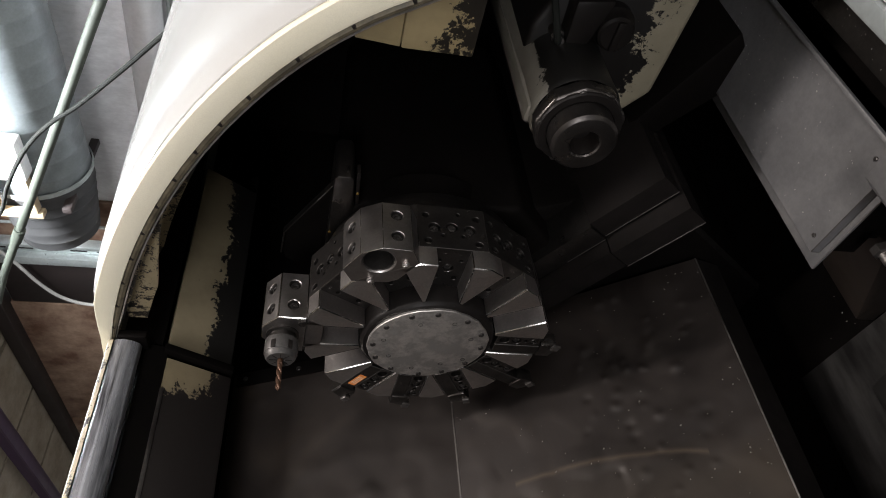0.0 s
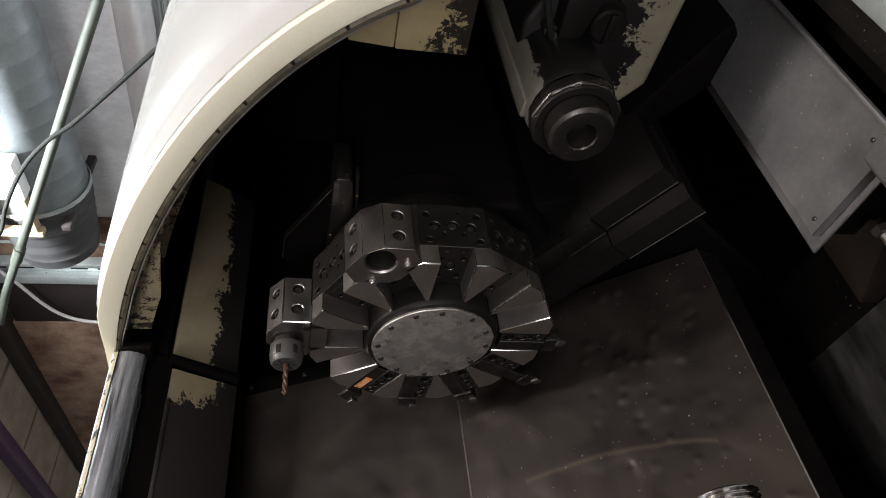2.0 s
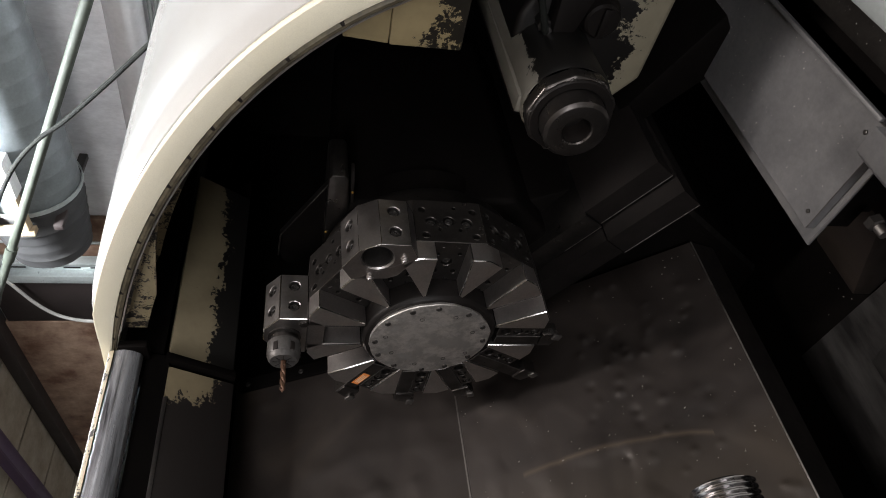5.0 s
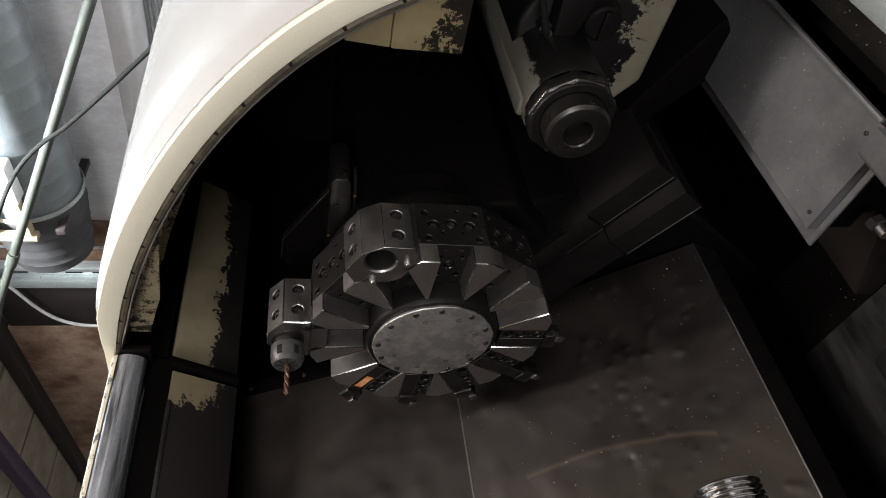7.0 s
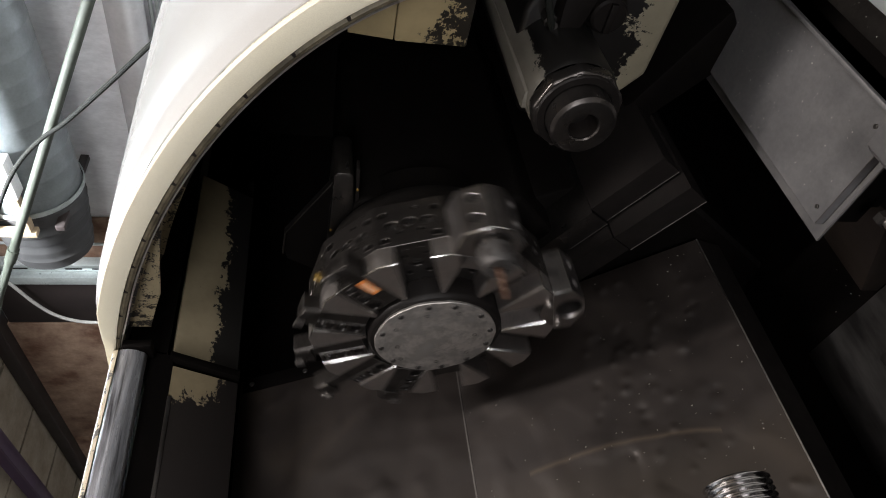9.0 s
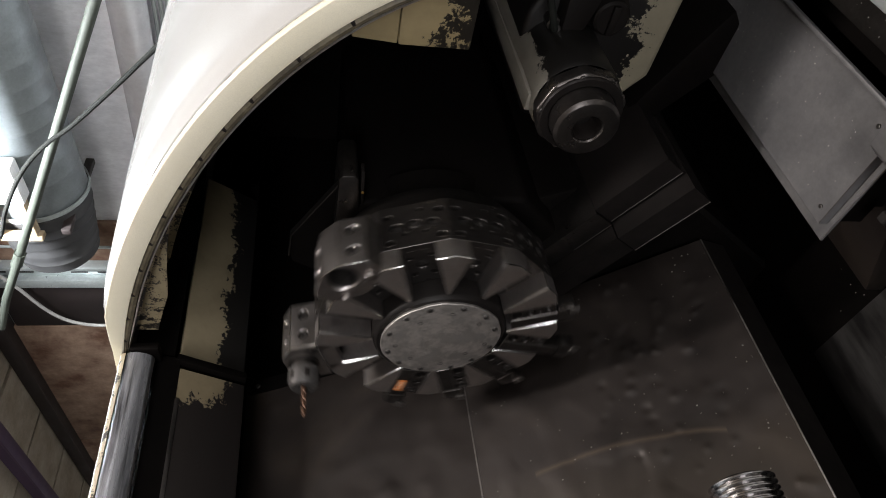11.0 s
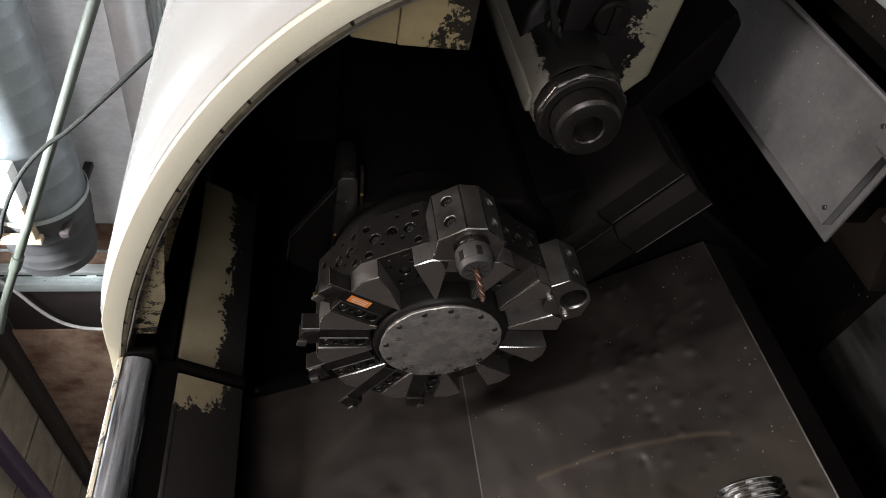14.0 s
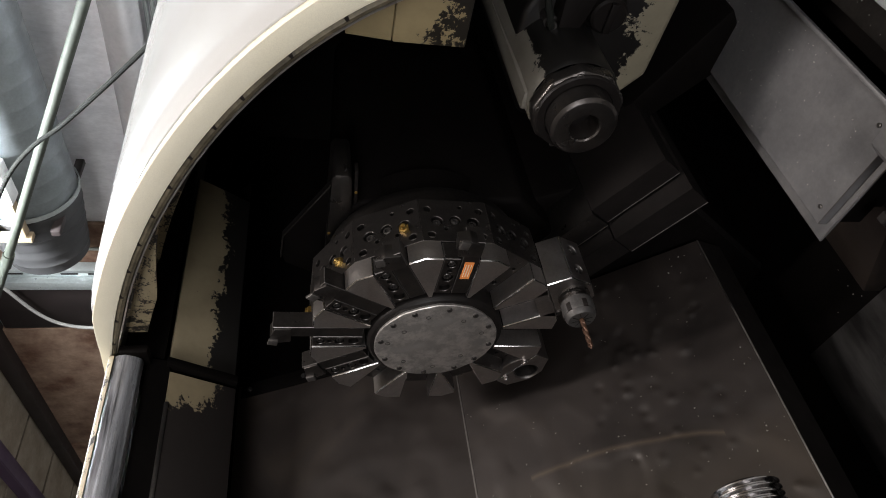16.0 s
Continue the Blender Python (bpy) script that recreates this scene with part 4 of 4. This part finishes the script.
        rows = [(0.199, 0.0080, 0.005), (0.183, 0.0042, 0.006), (0.166, 0.0090, 0.007), (0.142, 0.0092, 0.010)]
        bar = [(0.127, -0.0272), (0.212, -0.0272), (0.212, -0.001), (0.127, -0.001)]
        clamp = part("clamp_wedge", bm_block(bar, 0.0025, 0.036, None, [(r, -0.0135, q, depth) for r, q, depth in rows], 0.001), DRUM, tool, "black clamping wedge", edge=MIDSTEEL, deep=HOLE_SHADE)
        for r, q, depth in (rows[0], rows[2]):
            again(head, clamp, Matrix.Translation((0.0025 + depth, r, -0.0135)) @ Matrix.Scale(q / 0.0096, 4))
        if mark:
            lab = part("sticker", bm_box((0.0012, 0.166, 0.0060), (0.0024, 0.206, 0.0210)), ORANGE, tool, "orange sticker with faded print")
            for q in (0.0085, 0.0125, 0.0165):
                part("print_bar", bm_box((0.0008, 0.172, q), (0.0013, 0.200, q + 0.0014)), WHITE_MARK, lab)
    # brass coolant fittings on the flats behind the tools
    fit = part("coolant_fitting", bm_turn([(0, 0.009), (-0.005, 0.009), (-0.006, 0.006), (-0.010, 0.0055), (-0.010, 0.003), (-0.004, 0)], 6), BRASS, tt, "brass coolant fitting")
    fit.matrix_basis = turn(2) @ Matrix.Translation((0.07, APO, 0.03)) @ OUTWARD
    for s, x, t in ((332, 0.062, 0.02), (302, 0.07, -0.02)):
        again(fit, tt, turn(s) @ Matrix.Translation((x, APO, t)) @ OUTWARD)
    return tt


def bm_drill(r, x0, x1, m):
    """A twist drill that points along -x: two flutes wound round a core."""
    bm = bmesh.new()
    n, steps, rings = 24, 44, []
    for k in range(steps + 1):
        x = -(x0 + (x1 - x0) * k / steps)
        taper = 1.0 if k < steps - 4 else max(0.12, (steps - k) / 4)
        twist = 2 * math.pi * 1.9 * k / steps
        ring = []
        for i in range(n):
            a = 2 * math.pi * i / n
            rr = r * (1 - 0.42 * max(0.0, math.cos(2 * a)) ** 2 * (1 if k > 6 else 0)) * taper
            ring.append(bm.verts.new((x, rr * math.cos(a + twist), rr * math.sin(a + twist))))
        rings.append(ring)
    for a, b in zip(rings, rings[1:]):
        for i in range(n):
            bm.faces.new((a[i], a[(i + 1) % n], b[(i + 1) % n], b[i]))
    bm.faces.new(rings[0])
    bm.faces.new(rings[-1][::-1])
    bm.transform(m)
    return bm


def make_turret_base():
    tb = thing("turret_housing", "oily cast turret housing on the carriage, blackened for shade", "turret housing")
    part("body", bm_prism([(0.80, 1.20), (0.82, 1.50), (0.845, 1.528), (1.24, 1.528), (1.24, 1.17), (0.9, 1.10)], 0.80, 1.35, 0.012, None, 3), SHADE_CASTING, tb, "oily casting, blackened further for shade")
    part("bearing_boss", bm_turn([(0.79, 0.0), (0.79, 0.158), (0.86, 0.165), (0.86, 0)], 40, Matrix.Translation((0, 0.951, 1.367))), SHADE_CASTING, tb, "round boss")
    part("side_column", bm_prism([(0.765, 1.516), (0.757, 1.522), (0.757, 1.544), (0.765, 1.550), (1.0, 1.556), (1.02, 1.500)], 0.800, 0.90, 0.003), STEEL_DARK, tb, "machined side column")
    part("side_shield", bm_prism([(0.755, 1.529), (0.925, 1.632), (0.985, 1.637), (1.015, 1.630), (1.06, 1.56), (0.80, 1.545)], 0.826, 0.829, 0.0008), SHADE_CASTING, tb, "angled sheet shield")
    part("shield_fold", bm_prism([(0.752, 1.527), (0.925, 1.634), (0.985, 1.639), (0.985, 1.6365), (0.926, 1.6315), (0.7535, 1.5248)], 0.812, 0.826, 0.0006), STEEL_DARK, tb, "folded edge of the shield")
    part("guide_strip", bm_prism([(0.752, 1.506), (0.752, 1.512), (0.90, 1.506), (0.90, 1.500)], 0.806, 0.83, 0.001), OILSTEEL_SHADED, tb, "thin dark guide strip")
    part("carriage", bm_prism([(0.86, 1.16), (1.24, 1.16), (1.30, 1.06), (0.98, 0.96), (0.80, 1.02)], 0.86, 1.5, 0.01), SHADE_CASTING, tb, "oily carriage casting")
    scr = part("screw", bm_screw(0.006, 0.003), BRASS, tb, "small screw")
    scr.matrix_basis = Matrix.Translation((0.806, 0.80, 1.507)) @ Matrix.Scale(0.5, 4)
    again(scr, tb, Matrix.Translation((0.800, 0.90, 1.55)) @ Matrix.Scale(0.5, 4))


def make_swarf():
    """Fine bright specks of swarf that stick to the plates."""
    bm = bmesh.new()
    rng = random.Random(5)
    a, b = Vector((0, 1.277, 1.2435)), Vector((0, 0.934, 0.753))
    d = (b - a).normalized()
    nrm = Vector((0, d.z, -d.y))
    nrm = nrm if nrm.y < 0 else -nrm
    def speck(p, up, size):
        e1 = Vector((rng.uniform(-1, 1), rng.uniform(-1, 1), rng.uniform(-1, 1))).cross(up).normalized()
        e2 = up.cross(e1)
        q = [p + e1 * size, p - e1 * size * 0.6 + e2 * size * 0.5, p - e1 * size * 0.5 - e2 * size * 0.6, p + up * size * 0.7]
        vs = [bm.verts.new(v) for v in q]
        for f in ((0, 1, 2), (0, 1, 3), (1, 2, 3), (0, 2, 3)):
            bm.faces.new([vs[i] for i in f])
    for _ in range(280):
        k = rng.random() ** 0.8
        p = a.lerp(b, k) + Vector((rng.uniform(-0.1, 0.81), 0, 0)) + nrm * 0.0002
        speck(p, nrm, rng.choice((0.0009, 0.0013, 0.0018, 0.0026)))
    for _ in range(100):
        speck(Vector((rng.uniform(0.57, 1.1), rng.uniform(0.415, 0.59), 0.8502)), Vector((0, 0, 1)), rng.choice((0.0006, 0.001, 0.0014)))
    for _ in range(50):
        speck(Vector((rng.uniform(0.5, 1.0), rng.uniform(0.32, 0.352), 0.8802)), Vector((0, 0, 1)), rng.choice((0.0006, 0.001, 0.0014)))
    for _ in range(140):
        speck(Vector((rng.uniform(0.1, 0.7), rng.uniform(0.5, 0.93), 0.5155)), Vector((0, 0, 1)), rng.choice((0.001, 0.0016, 0.0022)))
    tagged(part("swarf_specks", bm, SWARF), "scattered bright fine steel swarf specks", "swarf", kind="stuff")


# ---- workshop round the machine ----
def make_room():
    tagged(part("floor", bm_box((-5, -4.1, -0.2), (3.6, 9.6, 0.0)), CONCRETE), "worn grey concrete workshop floor", "floor", kind="structure")
    tagged(part("wall_east", bm_box((3.45, -4.1, 0), (3.7, 9.6, 4.3)), BLOCKWALL), "white painted rough block wall", "wall", kind="structure")
    # openings here and in wall_west are added for the unseen area lamps
    south = thing("wall_south", "painted workshop wall with an opening added for the fill light", "wall", kind="structure")
    for x0, x1, z0, z1 in ((-5, -2.2, 0, 4.3), (0.0, 3.45, 0, 4.3), (-2.2, 0.0, 0, 2.05), (-2.2, 0.0, 3.75, 4.3)):
        part("wall_section", bm_box((x0, -4.1, z0), (x1, -3.95, z1)), PLASTER, south)
    tagged(part("wall_north", bm_box((-5, 9.4, 0), (3.45, 9.6, 4.3)), PLASTER), "plain painted workshop wall", "wall", kind="structure")
    west = thing("wall_west", "painted workshop wall with an opening added for the fill light", "wall", kind="structure")
    for y0, y1, z0, z1 in ((-4.1, -3.4, 0, 4.3), (-1.2, 9.6, 0, 4.3), (-3.4, -1.2, 0, 1.85), (-3.4, -1.2, 3.55, 4.3)):
        part("wall_section", bm_box((-5.2, y0, z0), (-5.0, y1, z1)), PLASTER, west)
    # roof deck: wide boards laid along x with open joints
    bm = bmesh.new()
    y = -4.0
    rng = random.Random(2)
    while y < 9.6:
        lo, hi = (-5.0, y + 0.034, 4.16 + rng.uniform(0, 0.012)), (3.45, y + 0.848, 4.26)
        bmesh.ops.create_cube(bm, size=1, matrix=Matrix.Translation([(p + q) / 2 for p, q in zip(lo, hi)]) @ Matrix.Diagonal((*[q - p for p, q in zip(lo, hi)], 1)))
        y += 0.86
    tagged(part("ceiling", bm, DECK), "pale boarded roof deck with dark joints", "ceiling", kind="structure")
    tagged(part("roof", bm_box((-5.2, -4.1, 4.28), (3.7, 9.6, 4.32)), BEAM), "dark roof covering above the deck", "roof", kind="structure")
    tagged(part("roof_beam_dark", bm_box((3.29, -4.0, 4.03), (3.44, 9.4, 4.155), 0.008), BEAM), "dark steel roof beam along the wall head", "beam", kind="structure")
    vb = thing("roof_beam_violet", "violet painted steel roof beam under the deck", "beam", kind="structure")
    part("web", bm_box((2.60, -4.0, 4.02), (2.62, 9.4, 4.158)), PURPLE, vb)
    part("flange", bm_box((2.55, -4.0, 4.0), (2.67, 9.4, 4.02), 0.003), PURPLE, vb)
    # end wall dressings
    pan = thing("wall_boards", "rust stained brown boards on the upper wall", "wall boards", kind="structure")
    part("board", bm_box((3.40, 5.0, 2.6), (3.448, 7.2, 4.03), 0.004), RUST, pan)
    part("board", bm_box((3.40, 7.22, 2.6), (3.448, 9.3, 4.03), 0.004), RUST, pan)
    part("board", bm_box((3.395, 4.34, 2.6), (3.448, 4.975, 4.0), 0.006), BEAM, pan, "dark weathered board")
    part("board", bm_box((3.41, 3.70, 2.6), (3.448, 4.33, 4.0), 0.006), RUST, pan)
    ch = thing("strut_channel", "pale galvanised slotted strut channel on the wall", "strut channel")
    part("back", bm_box((3.375, 4.10, 2.6), (3.392, 4.34, 4.0)), GALV, ch)
    part("flange", bm_box((3.31, 4.10, 2.6), (3.375, 4.135, 4.0), 0.003), GALV, ch)
    part("flange", bm_box((3.31, 4.255, 2.6), (3.375, 4.34, 4.0), 0.003), GALV, ch)
    sl = part("slot", bm_box((3.368, 4.165, 2.7), (3.378, 4.225, 2.82), 0.002), HOLE_SHADE, ch)
    for k in range(1, 7):
        again(sl, ch, Matrix.Translation((0, 0, 0.19 * k)))
    tagged(part("thin_rod", bm_rod([(3.38, 3.93, 2.5), (3.38, 3.935, 4.0)], 0.012), GALV), "thin grey vertical rod on the wall", "rod")
    # spiral duct along the wall, with its ribbed end piece
    duct = thing("spiral_duct", "galvanised spiral ventilation duct with ribbed end", "duct")
    at = Matrix.Translation((3.05, 0.32, 3.215)) @ Matrix.Rotation(radians(90), 4, "Z")
    prof = []
    y = 0.2
    while y < 2.62:
        prof += [(y, 0.283), (y + 0.006, 0.2845), (y + 0.014, 0.2845), (y + 0.02, 0.283)]
        y += 0.125
    part("tube", bm_turn([(0.2, 0)] + prof + [(2.70, 0.283), (2.70, 0)], 48, at), DUCT, duct)
    ribs = [(2.705, 0.286)]
    for k in range(6):
        x = 2.71 + 0.085 * k
        ribs += [(x, 0.29 - 0.008 * k), (x + 0.04, 0.278 - 0.008 * k), (x + 0.08, 0.288 - 0.010 * k)]
    part("end_piece", bm_turn([(2.705, 0)] + ribs + [(3.26, 0.20), (3.29, 0.12), (3.30, 0)], 40, at), FLEX_SHADED, duct, "ribbed flexible end, shade darkening its colour")
    for y in (1.1, 2.66):
        part("band", bm_turn([(y, 0.291), (y, 0.298), (y + 0.03, 0.298), (y + 0.03, 0.291)], 40, at, True), GALV, duct, "joint band")
    for y in (0.9, 2.3):
        part("hanger", bm_box((3.32, y, 3.2), (3.45, y + 0.04, 3.27)), GALV, duct, "wall bracket")
    p2 = thing("wall_pipe", "round pipe along the white wall, greyed for shade", "pipe")
    part("tube", bm_rod([(3.36, 0.2, 2.53), (3.36, 2.0, 2.56), (3.36, 3.9, 2.62)], 0.10, 24), DIMWALL, p2)
    for dz in (0.12, 0.155, 0.19):
        part("conduit", bm_rod([(3.42, 0.2, 2.52 - dz), (3.42, 3.9, 2.60 - dz)], 0.012, 8), GALV, p2, "thin conduit")
    pole = thing("diagonal_conduit", "pale green rigid conduit crossing the wall", "conduit")
    e = Vector((-0.012, 0.005, 1.595))
    far = lambda y, z, x: e + (Vector((3.4, y, z)) - e) * ((x - e.x) / (3.4 - e.x))
    part("tube", bm_rod([far(1.70, 2.612, 2.6), far(1.936, 2.725, 2.6), far(4.115, 3.735, 2.6), far(4.602, 3.963, 2.6), far(5.0, 4.12, 2.6)], 0.024, 14), GREENPIPE, pole)
    part("coupling", bm_rod([far(4.03, 3.695, 2.6), far(4.17, 3.761, 2.6)], 0.031, 14), GREENPIPE, pole, "pipe coupling")
    part("strap", bm_box((2.60, 3.12, 3.222), (3.31, 3.15, 3.25)), GALV, pole, "fixing strap")
    cab = thing("black_cable", "sagging black power cable before the wall", "cable")
    pts = [(1.2, 1.6), (1.7, 1.98), (2.19, 2.452), (2.5, 2.747), (2.804, 3.051), (2.946, 3.22), (3.12, 3.38), (3.316, 3.514), (3.592, 3.662), (3.891, 3.798), (4.1, 4.05)]
    part("sheath", bm_rod(curve_points([far(y, z, 2.5) for y, z in pts] + [(2.56, 3.1, 3.75), (2.61, 3.2, 4.005)], 8), 0.0105, 10), CABLE, cab)
    wc = thing("grey_cable", "thin pale cable hanging in an arc on the wall", "cable")
    part("sheath", bm_rod(curve_points([far(y, z, 3.3) for y, z in ((4.28, 3.93), (4.454, 3.839), (4.70, 3.74), (4.86, 3.64), (4.95, 3.52), (4.989, 3.365), (4.99, 3.1))], 8), 0.014, 8), WHITECABLE, wc)
    lamp = thing("wall_box", "white enamelled box on a bare wooden wall bracket", "box")
    part("case", bm_box((2.66, 2.50, 3.10), (2.76, 2.76, 3.42), 0.01), WHITEBOX, lamp)
    part("arm", bm_box((2.70, 2.77, 3.13), (2.76, 3.06, 3.17), 0.004), WOOD, lamp, "bare wooden arm")
    part("arm", bm_box((2.70, 2.77, 3.33), (2.76, 3.06, 3.37), 0.004), WOOD, lamp, "bare wooden arm")
    part("cross_arm", bm_box((2.70, 3.065, 3.11), (2.76, 3.10, 3.40), 0.004), WOOD, lamp, "bare wooden cross piece")
    part("foot", bm_box((2.765, 3.07, 2.98), (3.41, 3.11, 3.03), 0.004), BEAM, lamp, "dark bracket foot")


def make_strip_lamps():
    for x, y in ((0.46, 0.1), (2.1, 2.3)):
        f = thing("unseen_strip_lamp", "unseen white ceiling strip lamp under the roof deck", "ceiling lamp", "strip lamps")
        part("case", bm_box((x - 0.09, y - 0.68, 3.99), (x + 0.09, y + 0.68, 4.05), 0.006), WHITEBOX, f)
        part("hanger", bm_box((x - 0.01, y - 0.5, 4.05), (x + 0.01, y - 0.48, 4.16)), GALV, f)
        part("hanger", bm_box((x - 0.01, y + 0.48, 4.05), (x + 0.01, y + 0.5, 4.16)), GALV, f)


make_room()
make_strip_lamps()
make_housing()
make_bed()
make_front()
make_tailstock()
make_turret_base()
turret = make_turret()
make_swarf()


def motions():
    """The turret turns about its own axis: seconds and degrees from its first rest."""
    turns = [(0, 0), (8.13, 0), (8.2, 4.5), (8.3, 16)]
    turns += [(8.3 + 0.3 * k, 16 + 36 * k) for k in range(1, 11)]
    turns += [(11.6, 413), (11.68, 419.5), (11.75, 420), (12.68, 420), (12.72, 421), (12.8, 429), (12.9, 441), (12.97, 449), (13.03, 450), (14.2, 450), (14.23, 450.6), (14.3, 456),
              (14.4, 468), (14.5, 479), (14.55, 480), (15.62, 480), (15.65, 480.6), (15.7, 484), (15.8, 496), (15.9, 507.5), (15.97, 510), (16.0, 510)]
    walk(turret, [(t, pose(0.6, 0.951, 1.367, a)) for t, a in turns])


motions()
